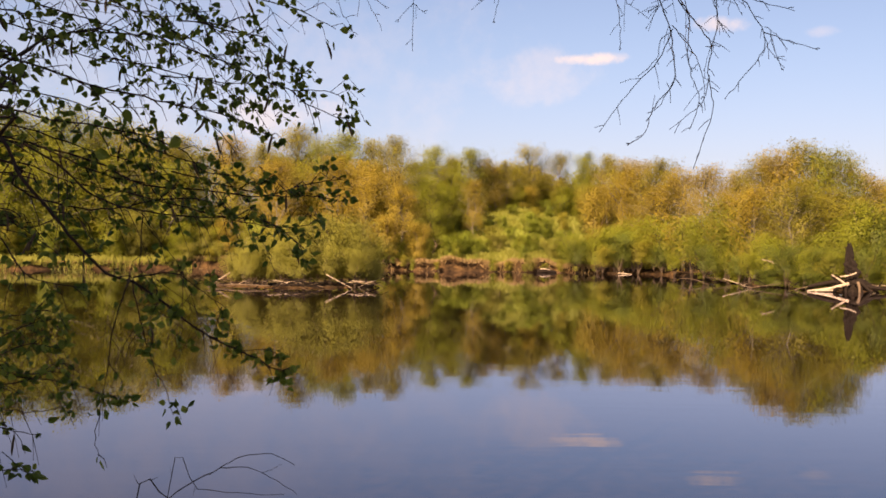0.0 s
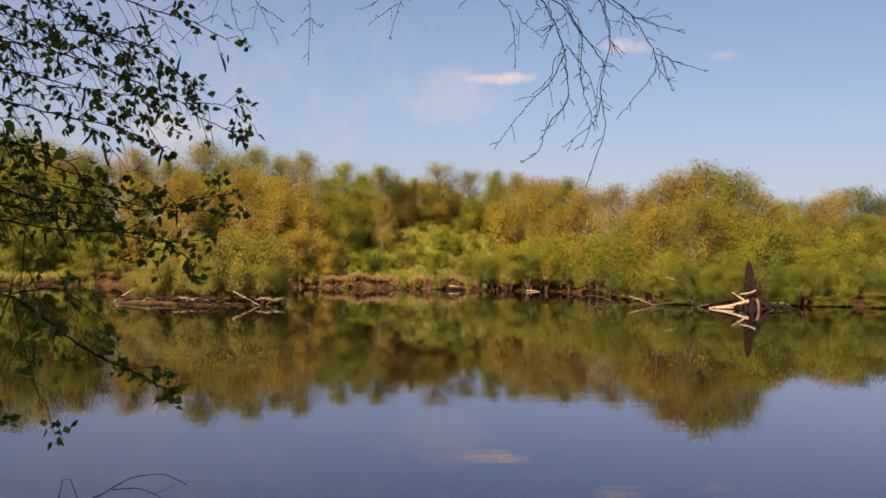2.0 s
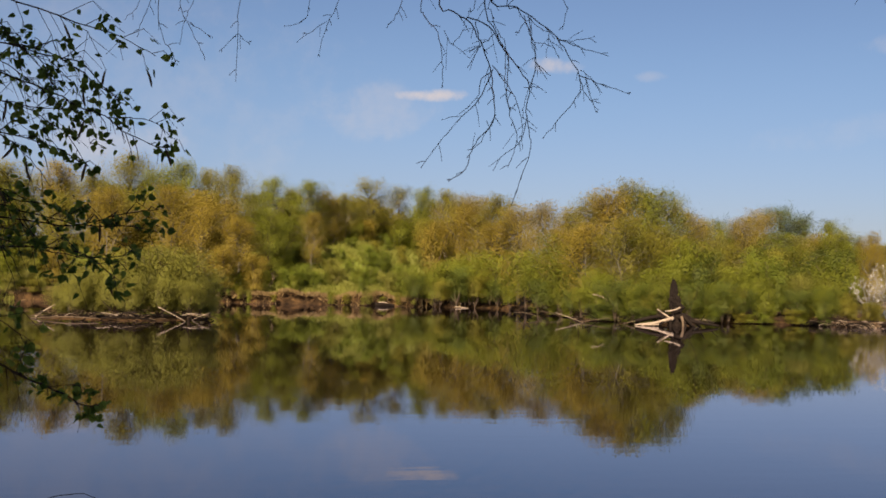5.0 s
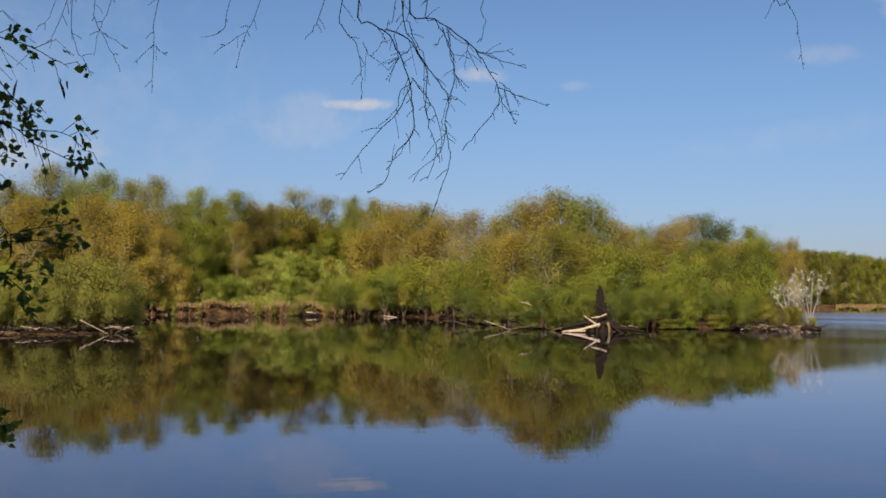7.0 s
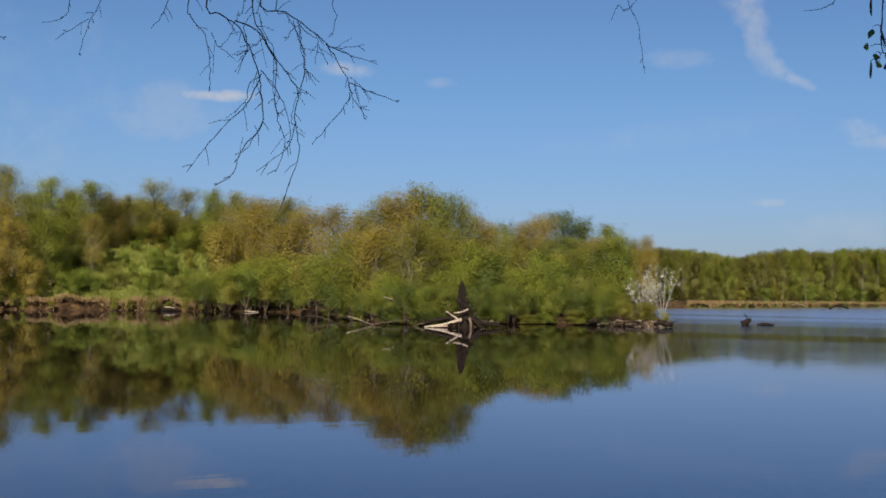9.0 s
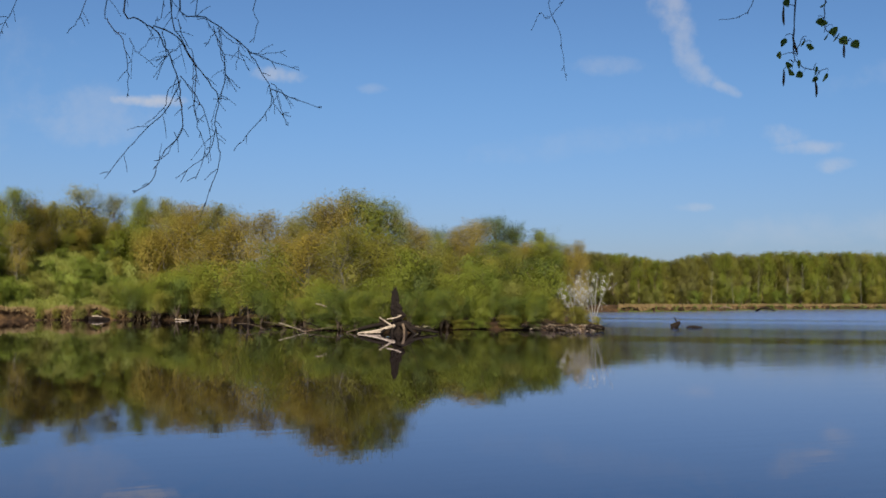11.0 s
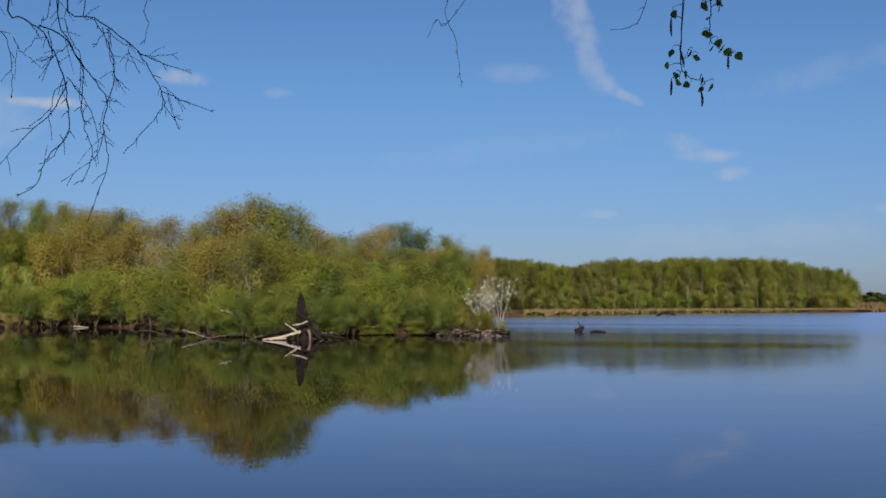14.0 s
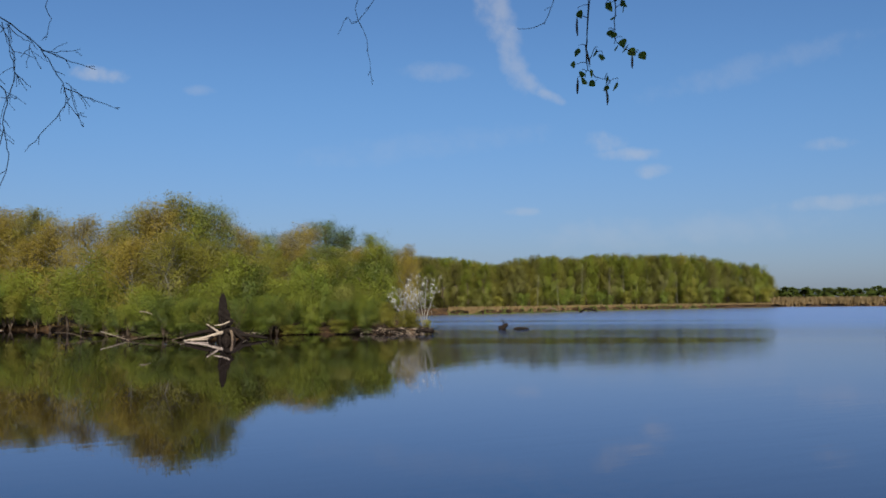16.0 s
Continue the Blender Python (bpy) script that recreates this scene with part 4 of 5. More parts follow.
fallen_log([at(16.4, 72.6, 1.75), at(16.9, 72.2, 1.6), at(17.4, 72, 1.2)], 0.028, 0.018, "drift", "bleached branch caught up in the bank shrubs", 43)
fallen_log([at(17.1, 72.2, 1.7), at(18.0, 71.8, 1.6), at(19.0, 72.2, 1.75)], 0.024, 0.016, "drift", "bleached branch caught up in the bank shrubs", 44)
fallen_log([at(12.3, 77, 0.3), at(13.0, 74.5, 0.35), at(13.8, 73, 0.05)], 0.03, 0.02, "brush", FALLEN, 45)
fallen_log([at(18.0, 67.5, 0.02), at(18.7, 67.2, 0.25), at(19.5, 67.0, 0.4)], 0.03, 0.02, "brush", FALLEN, 46)
fallen_log([at(13.6, 80, 0.4), at(14.3, 77, 0.3), at(14.9, 75, 0.04)], 0.028, 0.016, "brush", FALLEN, 47)
fallen_log([at(-12.0, 60, 0.05), at(-11.6, 60.1, 0.35), at(-11.1, 60.2, 0.68)], 0.05, 0.035, "drift", "pale broken branch stub on the islet's end", 51, 0)
fallen_log([at(-12.2, 58.5, 0.02), at(-10.6, 57, 0.16), at(-9.0, 56.2, 0.12)], 0.035, 0.02, "brush", "long grey branch along the islet's waterline", 52)
fallen_log([at(-6.15, 57.2, 0.72), at(-5.5, 56.9, 0.4), at(-4.75, 56.6, 0.02)], 0.02, 0.012, "drift", "pale stick slanting from the islet into the water", 53, 0)
fallen_log([at(-8.9, 56.2, 0.15), at(-7.5, 55.7, 0.2), at(-6.2, 55.8, 0.05)], 0.04, 0.025, "root", "long grey branch along the islet's waterline", 54)
fallen_log([at(5.0, 103.0, 0.1), at(5.5, 102.8, 0.16), at(6.0, 102.8, 0.05)], 0.2, 0.14, "root", "dark rotten log at the foot of the far bank", 62, 2)
fallen_log([at(5.15, 102.9, 0.34), at(5.4, 102.7, 0.36), at(5.65, 102.6, 0.28)], 0.06, 0.035, "drift", "pale log lying at the foot of the far bank", 55, 0)
# this log is put in for a pale bird-like thing on the water
fallen_log([at(9.2, 101.5, 0.12), at(9.5, 101.2, 0.08), at(9.9, 101.0, 0.03)], 0.05, 0.03, "drift", "pale log lying at the foot of the far bank", 56, 1)
fallen_log([at(34.95, 85.6, 0.0), at(35.2, 85.6, 0.2), at(35.35, 85.8, 0.42)], 0.3, 0.12, "root", "dark log end standing out of the open water", 57, 1)
fallen_log([at(35.7, 85, 0.0), at(36.1, 85, 0.1), at(36.5, 85, 0.02)], 0.12, 0.1, "root", "dark half-sunk log in the open water", 58, 0)
fallen_log([at(37.2, 215, 0.1), at(37.6, 214, 0.8), at(38.0, 215, 0.2)], 0.22, 0.12, "brush", "grey driftwood off the far shore", 59, 1)
fallen_log([at(39.1, 205, 0.1), at(39.5, 204, 0.7), at(40.0, 205, 0.2)], 0.2, 0.12, "root", "dark driftwood off the far shore", 60, 2)


def brushwood_pile(place, heading_az, length, count, seed, label, pale):
    ob = new("brushwood_pile")
    ob.location = place
    tagged(ob, label, "driftwood", "brushwood piles")
    rng = random.Random(seed)
    along = Vector((math.cos(radians(heading_az)), -math.sin(radians(heading_az)), 0))
    for k in range(count):
        c = along * rng.uniform(-length / 2, length / 2) + Vector((0, rng.uniform(-0.5, 0.5), rng.uniform(0.0, 0.3)))
        d = (along * rng.choice((-1, 1)) + Vector((rng.uniform(-0.5, 0.5), rng.uniform(-0.7, 0.7), rng.uniform(-0.3, 0.6)))).normalized() * rng.uniform(0.4, 1.4)
        r = rng.uniform(0.01, 0.036)
        mid = c + Vector((0, 0, rng.uniform(0.0, 0.15)))
        part("stick", log_shape([c - d / 2, mid, c + d / 2], r, r * 0.5, seed * 99 + k, 5), M["drift" if rng.random() < pale else rng.choice(("brush", "root", "root", "root"))], ob)
    return ob


brushwood_pile(at(29.9, 74.8, 0.02), 30, 4.0, 95, 3, "tangle of grey and bleached driftwood off the spit's tip", 0.28)
brushwood_pile(at(28.2, 75.0, 0.02), 28, 2.4, 26, 4, "scattered dark brushwood at the muddy spit edge", 0.1)
brushwood_pile(at(-8.3, 56.8, 0.05), -8, 3.2, 30, 5, "dark brushwood heaped under the islet's willows", 0.06)
brushwood_pile(at(-5.2, 57.8, 0.05), -5, 4.0, 26, 6, "dark brushwood heaped under the islet's willows", 0.05)
brushwood_pile(at(-10.7, 57.8, 0.03), -10, 3.0, 16, 7, "grey brushwood at the islet's low end", 0.1)
brushwood_pile(at(16.8, 72.2, 0.05), 17, 4.0, 14, 8, "grey brushwood under the overhanging bank shrubs", 0.05)
brushwood_pile(at(18.7, 69.2, 0.05), 19, 2.6, 14, 9, "grey brushwood between shrubs and stump", 0.05)
brushwood_pile(at(21.6, 69.5, 0.1), 21, 1.8, 20, 10, "dark brushwood behind the stump", 0.1)
fallen_log([at(30.6, 74.6, 0.2), at(31.0, 74.5, 0.3), at(31.5, 74.7, 0.16)], 0.2, 0.17, "root", "thick dark log at the driftwood tangle's end", 61, 1)


def bleached_bush(place, seed, h, wide, lean):
    """A dead bush whitened by roosting water birds: bare forking stems, pale crusts on the twig ends."""
    ob = new("dead_bush")
    ob.location = place
    tagged(ob, "dead bare bush whitened by bird droppings", "bush", "dead bushes on the spit")
    rng = np.random.default_rng(seed)
    ends = []
    for k in range(5):
        a = math.tau * k / 5 + rng.uniform(0, 1)
        out = np.array([math.cos(a), math.sin(a), 0]) * wide * rng.uniform(0.4, 0.9) + np.array([lean, 0, 0])
        top = out + np.array([0, 0, h * rng.uniform(0.7, 1.0)])
        line = [np.array([0, 0, -0.2]), out * 0.25 + np.array([0, 0, h * 0.3]), out * 0.65 + np.array([0, 0, h * 0.6]), top]
        part("stem", log_shape([Vector(q) for q in line], 0.028, 0.01, seed * 10 + k, 6), M["white_twig"], ob)
        twigs = Shape()
        for j in range(15):
            f = rng.uniform(0.3, 1.0)
            i = min(int(f * 3), 2)
            b0 = line[i] + (line[i + 1] - line[i]) * (f * 3 - i)
            d = rng.normal(0, 1, 3) + np.array([0, 0, 0.5])
            d *= wide * rng.uniform(0.2, 0.5) / np.linalg.norm(d)
            b1 = b0 + d * 0.5 + rng.normal(0, 0.05, 3)
            b2 = b0 + d + np.array([0, 0, 0.1])
            twigs.tube([b0, b1, b2], [0.011, 0.008, 0.005], 4, False)
            b3 = b1 + rng.normal(0, 0.25, 3) + np.array([0, 0, 0.15])
            twigs.tube([b1, b3], [0.007, 0.004], 3, False)
            ends += [b2, b3]
        part("twigs", twigs, M["white_twig"], ob)
    crust = Shape()
    picked = [q for q in ends if rng.uniform() < 0.1 + 0.45 * (q[2] / h) ** 2]
    spots = np.concatenate([q + rng.normal(0, 0.07, (10, 3)) for q in picked])
    crust.leaves(spots, 0.05, rng)
    tagged(part("crust", crust, M["bleached"], ob, "white crusted twig tips"), kind="stuff")


bleached_bush(stand(at(31.0, 79.0)), 3, 3.9, 1.9, -0.7)
bleached_bush(stand(at(30.0, 79.6)), 5, 2.9, 1.6, 0.2)
# slim pale stems that stand clear of the leaves
for az, d, top, lean in ((-8.75, 64.0, 2.3, 0.0), (-10.6, 90, 0.2, 0.5), (16.1, 78.5, 2.3, -0.2), (43.2, 284, 1.2, 3.0), (39.2, 246, 2.0, 0.5), (36.9, 214, 1.5, 0.4), (38.0, 232, 1.2, -0.5), (40.6, 262, 1.7, 0.6),
                         (41.4, 268, 1.9, -0.4), (42.5, 280, 1.4, 0.8), (44.1, 292, 1.6, -0.6), (17.2, 77.5, 2.9, 0.3), (18.9, 79.0, 2.0, -0.3), (22.8, 82.0, 1.0, 0.2)):
    p = stand(at(az, d))
    h = EYE + d * math.tan(radians(top)) - p.z
    ob = new("birch_sapling")
    ob.location = p
    tagged(ob, "bare slim pale birch stem standing among shrubs", "tree")
    part("stem", log_shape([(0, 0, -0.1), (lean * 0.4, 0.05, h * 0.5), (lean, 0, h)], 0.03 * max(1, d / 140), 0.012, int(az * 10) + 200, 6), M["birch"], ob, smooth=True)
    for k in range(5):
        q = Vector((lean * (0.5 + 0.1 * k), 0.02, h * (0.5 + 0.1 * k)))
        s = random.Random(k + int(az))
        part("twig", log_shape([q, q + Vector((s.uniform(-0.4, 0.4), s.uniform(-0.3, 0.3), 0.3)), q + Vector((s.uniform(-0.7, 0.7), s.uniform(-0.3, 0.3), 0.5))], 0.015, 0.006, k, 3), M["birch"], ob)


# ---- overhanging trees on the near bank ----
def leaf_mesh(seed):
    """One small toothed birch leaf on its stalk: folded along the midrib, tip hanging down."""
    rng = random.Random(seed)
    s = Shape()
    L, W = 0.034, 0.0152
    outline = ((0.0, 0.12), (0.09, 0.62), (0.24, 0.95), (0.42, 1.0), (0.62, 0.8), (0.82, 0.42), (1.0, 0.03))
    for t, w in outline:
        z = -L * t
        curl = 0.004 * math.sin(t * 2.2)
        s.v += [(-W * w * rng.uniform(0.92, 1.08), -0.004 * w + curl, z), (0, curl + 0.001, z - 0.001), (W * w * rng.uniform(0.92, 1.08), -0.004 * w + curl, z)]
    for i in range(len(outline) - 1):
        a = 3 * i
        s.f += [(a, a + 1, a + 4, a + 3), (a + 1, a + 2, a + 5, a + 4)]
    b = len(s.v)
    s.v += [(-0.0006, 0, 0.012), (0.0006, 0, 0.012), (0.0006, 0, 0), (-0.0006, 0, 0)]
    s.f.append((b, b + 1, b + 2, b + 3))
    s.v = [(x, y, z - 0.012) for x, y, z in s.v]
    return s.mesh("leaf", M["birch_leaf"])


LEAVES = [leaf_mesh(k) for k in range(4)]
LEAF_POINTS = [[np.array([v.co for v in me.vertices]), [tuple(p.vertices) for p in me.polygons]] for me in LEAVES]


def catkin_mesh():
    s = Shape()
    pts = [(0, 0, 0), (0.001, 0, -0.008), (0.002, 0.001, -0.02), (0.001, 0.002, -0.034), (-0.001, 0.002, -0.044)]
    s.tube(pts, [0.0006, 0.0022, 0.003, 0.0028, 0.001], 6)
    return s.mesh("catkin", M["brush"], True)


CATKIN = catkin_mesh()


class NearTree:
    """A tree at the camera's side: trunk, overhead limbs, branches with side twigs, single leaves on them."""

    def __init__(self, place, label, seed, single):
        self.ob = tagged(new("birch_tree"), label, "tree")
        self.ob.location = place
        self.place, self.rng, self.single, self.rest, self.lines = Vector(place), random.Random(seed), single, Shape(), []
        self.tilt, self.broad, self.fold = 1.0, (0.3, 0.6), 1.6

    def local(self, q):
        return Vector(q) - self.place

    def wood(self, name, pts, r0, r1, mat, sides=8):
        line = smooth_line([self.local(q) for q in pts])
        s = Shape()
        s.tube(line, [r0 + (r1 - r0) * i / (len(line) - 1) for i in range(len(line))], sides)
        return part(name, s, M[mat], self.ob, smooth=True)

    def leaf(self, q, branch):
        g = self.rng
        m = Matrix.Translation(q) @ Euler((g.gauss(0, self.tilt), g.gauss(0, self.tilt), g.uniform(0, math.tau))).to_matrix().to_4x4() @ Matrix.Diagonal((g.uniform(*self.broad), g.uniform(0.5, self.fold), g.uniform(self.broad[0] * 1.1, self.broad[1] * 1.12), 1))
        k = g.randrange(4)
        if self.single > 0:
            self.single -= 1
            ob = new("leaf", LEAVES[k])
            ob.parent = branch
            ob.matrix_basis = m
        else:
            v, f = LEAF_POINTS[k]
            b = len(self.rest.v)
            self.rest.v += [tuple(m @ Vector(p)) for p in v]
            self.rest.f += [tuple(b + i for i in p) for p in f]

    def branch(self, width, pts, twigs=0.1, reach=0.16, leafy=0.0, droop=0.6, start=0.2, root=None, catkins=0.0):
        """width: the thick end in millimetres. twigs: metres between side twigs. leafy: leaves to a bud."""
        g = self.rng
        pts = ([root] if root is not None else []) + list(pts)
        line = smooth_line([self.local(q) for q in pts], 4)
        for i in range(1, len(line) - 1):
            line[i] = line[i] + Vector((g.gauss(0, 0.0012), g.gauss(0, 0.0012), g.gauss(0, 0.0012)))
        n = len(line)
        r0 = width * 0.00043
        s = Shape()
        s.tube(line, [r0 * (1 - 0.78 * i / (n - 1)) + 0.0004 for i in range(n)], 6)
        buds, gone, next_twig, total = [], 0.0, 0.0, sum((line[i + 1] - line[i]).length for i in range(n - 1))
        for i in range(n - 1):
            gone += (line[i + 1] - line[i]).length
            if gone < start * total:
                continue
            d = (line[i + 1] - line[i]).normalized()
            buds.append(line[i + 1])
            while next_twig < gone:
                next_twig = max(next_twig, start * total) + twigs * g.uniform(0.5, 1.5)
                side = d.orthogonal().normalized()
                side.rotate(Matrix.Rotation(g.uniform(0, math.tau), 3, d))
                ln = reach * g.uniform(0.25, 1.0) * (1 - 0.75 * gone / total)
                a = line[i].lerp(line[i + 1], g.random())
                b = a + (d * 0.7 + side * 0.8).normalized() * ln * 0.5
                c = b + (d * 0.5 + side * 0.5 - Vector((0, 0, droop))).normalized() * ln * 0.5
                s.tube([a, (a + b) / 2, b, (b + c) / 2, c], [r0 * 0.4 + 0.0004, r0 * 0.33 + 0.0004, r0 * 0.25 + 0.0004, 0.0006, 0.0004], 4)
                buds += [(a + b) / 2, b, (b + c) / 2, c]
                if ln > 0.08 and g.random() < 0.6:
                    e = b + (side * 0.4 - d * 0.2 + Vector((g.uniform(-0.5, 0.5), g.uniform(-0.5, 0.5), -droop))).normalized() * ln * 0.4
                    s.tube([b, e], [0.0008, 0.0004], 4)
                    buds.append(e)
        for q in buds:
            k = len(s.v)
            e = 0.001
            s.v += [q + Vector((e, 0, 0)), q + Vector((0, e, 0)), q + Vector((-e, 0, 0)), q + Vector((0, -e, 0)), q + Vector((0, 0, 2 * e)), q - Vector((0, 0, 2 * e))]
            s.f += [(k, k + 1, k + 4), (k + 1, k + 2, k + 4), (k + 2, k + 3, k + 4), (k + 3, k, k + 4), (k + 1, k, k + 5), (k + 2, k + 1, k + 5), (k + 3, k + 2, k + 5), (k, k + 3, k + 5)]
        ob = part("branch", s, M["twig"], self.ob, smooth=False)
        self.lines.append((ob, line + buds))
        for q in buds + ([buds[-1]] * 3 if leafy else []):
            count = g.choice((0, 0, 1, 2, 4)) if g.random() < leafy else 0
            for _ in range(count):
                self.leaf(q + Vector((g.gauss(0, 0.006), g.gauss(0, 0.006), g.gauss(0, 0.004))), ob)
            if g.random() < catkins:
                c = new("catkin", CATKIN)
                c.parent = ob
                c.matrix_basis = Matrix.Translation(q) @ Euler((g.gauss(0, 0.25), g.gauss(0, 0.25), g.uniform(0, 6))).to_matrix().to_4x4()
        return ob

    def nearest(self, q):
        return min(((ob, p) for ob, line in self.lines for p in line), key=lambda e: (e[1] - q).length)

    def tuft(self, spot, count):
        """A bunch of leaves on short stalks round a twig's end."""
        g, q = self.rng, self.local(spot)
        ob, a = self.nearest(q)
        s = Shape()
        s.tube([a, (a + q) / 2 + Vector((0, 0, 0.003)), q], [0.0011, 0.0009, 0.0007], 4)
        part("twig", s, M["twig"], self.ob)
        for _ in range(count):
            self.leaf(q + Vector((g.gauss(0, 0.009), g.gauss(0, 0.009), g.gauss(0.004, 0.007))), ob)

    def stalk(self, spot, catkin=False):
        """A leaf or a catkin on a short stalk from the nearest point of the leafy sprigs."""
        g, q = self.rng, self.local(spot)
        ob, a = self.nearest(q)
        s = Shape()
        s.tube([a, (a + q) / 2 + Vector((0, 0, 0.003)), q], [0.0011, 0.0009, 0.0007], 4)
        part("twig", s, M["twig"], self.ob)
        child = new("catkin" if catkin else "leaf", CATKIN if catkin else LEAVES[g.randrange(4)])
        child.parent = ob
        k = g.uniform(0.52, 0.7)
        turn = Euler((g.gauss(0, 0.12), g.gauss(0, 0.12), g.uniform(0, 6))) if catkin else Euler((g.gauss(0, 0.35), g.gauss(0, 0.5), g.gauss(0.2, 0.8)))
        child.matrix_basis = Matrix.Translation(q) @ turn.to_matrix().to_4x4() @ (Matrix.Diagonal((1, 1, g.uniform(0.8, 1.2), 1)) if catkin else Matrix.Diagonal((k * 1.1, k, k, 1)))

    def close(self, crown_at, radius, leaves, seed):
        if self.rest.v:
            tagged(part("foliage", self.rest, M["birch_leaf"], self.ob), kind="stuff")
        # crown out of view overhead, added to keep sun off the boughs
        rng = np.random.default_rng(seed)
        q = rng.normal(size=(leaves, 3))
        q *= (rng.uniform(0.3, 1, leaves) / np.linalg.norm(q, axis=1))[:, None]
        crown = Shape()
        crown.leaves(q * np.array(radius) + np.array(self.local(crown_at)), 0.09, rng, np.array([0, 0, 0.5]))
        tagged(part("crown", crown, M["birch_leaf"], self.ob), kind="stuff")


# the leafy birch whose boughs hang in from the side
LEFT = NearTree(stand((-2.3, 2.5, 0)), "near birch with drooping leafy boughs over the pond", 71, 300)
LEFT.wood("trunk", [(-2.3, 2.5, LEFT.place.z - 0.2), (-2.25, 2.5, 2.0), (-2.35, 2.45, 4.5), (-2.3, 2.4, 7.0), (-2.2, 2.3, 9.5)], 0.13, 0.03, "birch")


def bough(width, *pts):
    first = pts[0]
    hung = first[0] < -0.93
    low = min(q[2] for q in pts) < 2.02 and width != 4 and width != 3.5
    LEFT.branch(width, pts, twigs=0.06 if low else 0.03, reach=0.2 if low else 0.3, leafy=0.3 if low else 0.62 if max(q[2] for q in pts) < 2.12 else 0.38, droop=0.8, start=0.3 if hung else 0.1, catkins=0.015,
                root=(-2.22, 2.5, first[2] + 0.15) if hung else None)


bough(5, (-1.01, 2.29, 2.53), (-0.91, 2.32, 2.60), (-0.86, 2.34, 2.64), (-0.79, 2.36, 2.66), (-0.71, 2.38, 2.66), (-0.65, 2.39, 2.66), (-0.59, 2.40, 2.64), (-0.53, 2.41, 2.62), (-0.47, 2.42, 2.60), (-0.41, 2.42, 2.57), (-0.35, 2.43, 2.55), (-0.31, 2.43, 2.52), (-0.24, 2.43, 2.49), (-0.21, 2.43, 2.49))
bough(2, (-0.35, 2.44, 2.55), (-0.30, 2.44, 2.55), (-0.24, 2.43, 2.54), (-0.21, 2.43, 2.51))
bough(3, (-0.60, 2.43, 2.70), (-0.53, 2.44, 2.70), (-0.46, 2.44, 2.68), (-0.41, 2.44, 2.65), (-0.37, 2.44, 2.62), (-0.34, 2.44, 2.60), (-0.30, 2.43, 2.58))
bough(2.4, (-0.63, 2.39, 2.57), (-0.55, 2.40, 2.57), (-0.49, 2.41, 2.56), (-0.43, 2.41, 2.56), (-0.38, 2.41, 2.55))
bough(2.2, (-0.59, 2.39, 2.51), (-0.53, 2.39, 2.48), (-0.48, 2.38, 2.43), (-0.45, 2.38, 2.39))
bough(2, (-0.59, 2.24, 2.11), (-0.59, 2.24, 2.08), (-0.60, 2.23, 2.04))
bough(1.8, (-0.46, 2.26, 2.07), (-0.47, 2.26, 2.03), (-0.48, 2.26, 2.02))
bough(2.2, (-0.52, 2.25, 2.03), (-0.47, 2.26, 2.00), (-0.42, 2.27, 1.98), (-0.36, 2.28, 1.98), (-0.34, 2.29, 1.95), (-0.34, 2.29, 1.90))
bough(7, (-1.01, 2.29, 2.53), (-0.95, 2.31, 2.57), (-0.88, 2.34, 2.63), (-0.81, 2.36, 2.66), (-0.75, 2.39, 2.67), (-0.67, 2.41, 2.63))
bough(7, (-1.03, 2.33, 2.62), (-0.96, 2.35, 2.60), (-0.87, 2.37, 2.58), (-0.79, 2.39, 2.55), (-0.69, 2.40, 2.53), (-0.60, 2.41, 2.51), (-0.54, 2.42, 2.50), (-0.46, 2.42, 2.48), (-0.38, 2.42, 2.44))
bough(6, (-1.03, 2.39, 2.77), (-0.93, 2.43, 2.74), (-0.86, 2.46, 2.72), (-0.81, 2.47, 2.71), (-0.72, 2.50, 2.68), (-0.63, 2.52, 2.64))
bough(3.5, (-0.61, 2.53, 2.83), (-0.44, 2.55, 2.78), (-0.34, 2.54, 2.75), (-0.26, 2.54, 2.71))
bough(3, (-0.56, 2.44, 2.70), (-0.47, 2.45, 2.68), (-0.41, 2.46, 2.67), (-0.38, 2.46, 2.64), (-0.34, 2.46, 2.60), (-0.31, 2.46, 2.58))
bough(9, (-0.96, 2.15, 2.49), (-0.89, 2.17, 2.41), (-0.85, 2.18, 2.33), (-0.80, 2.19, 2.27), (-0.75, 2.21, 2.20), (-0.69, 2.22, 2.14), (-0.64, 2.24, 2.12), (-0.58, 2.25, 2.08), (-0.53, 2.25, 2.04), (-0.47, 2.27, 2.00), (-0.40, 2.27, 1.97), (-0.35, 2.28, 1.94), (-0.32, 2.28, 1.94))
bough(3.5, (-0.64, 2.24, 2.13), (-0.56, 2.25, 2.14), (-0.51, 2.25, 2.11), (-0.45, 2.25, 2.07))
bough(5, (-0.89, 2.34, 2.41), (-0.77, 2.37, 2.38), (-0.66, 2.39, 2.33), (-0.51, 2.41, 2.32), (-0.41, 2.42, 2.31), (-0.30, 2.42, 2.34), (-0.23, 2.42, 2.35))
bough(5, (-0.89, 2.28, 2.41), (-0.81, 2.30, 2.36), (-0.76, 2.31, 2.31), (-0.69, 2.33, 2.28), (-0.57, 2.35, 2.26), (-0.45, 2.37, 2.26), (-0.38, 2.38, 2.25), (-0.30, 2.38, 2.19))
bough(6, (-0.97, 2.20, 2.38), (-0.89, 2.23, 2.32), (-0.84, 2.25, 2.29), (-0.74, 2.28, 2.27), (-0.67, 2.31, 2.28), (-0.58, 2.33, 2.30), (-0.48, 2.35, 2.29))
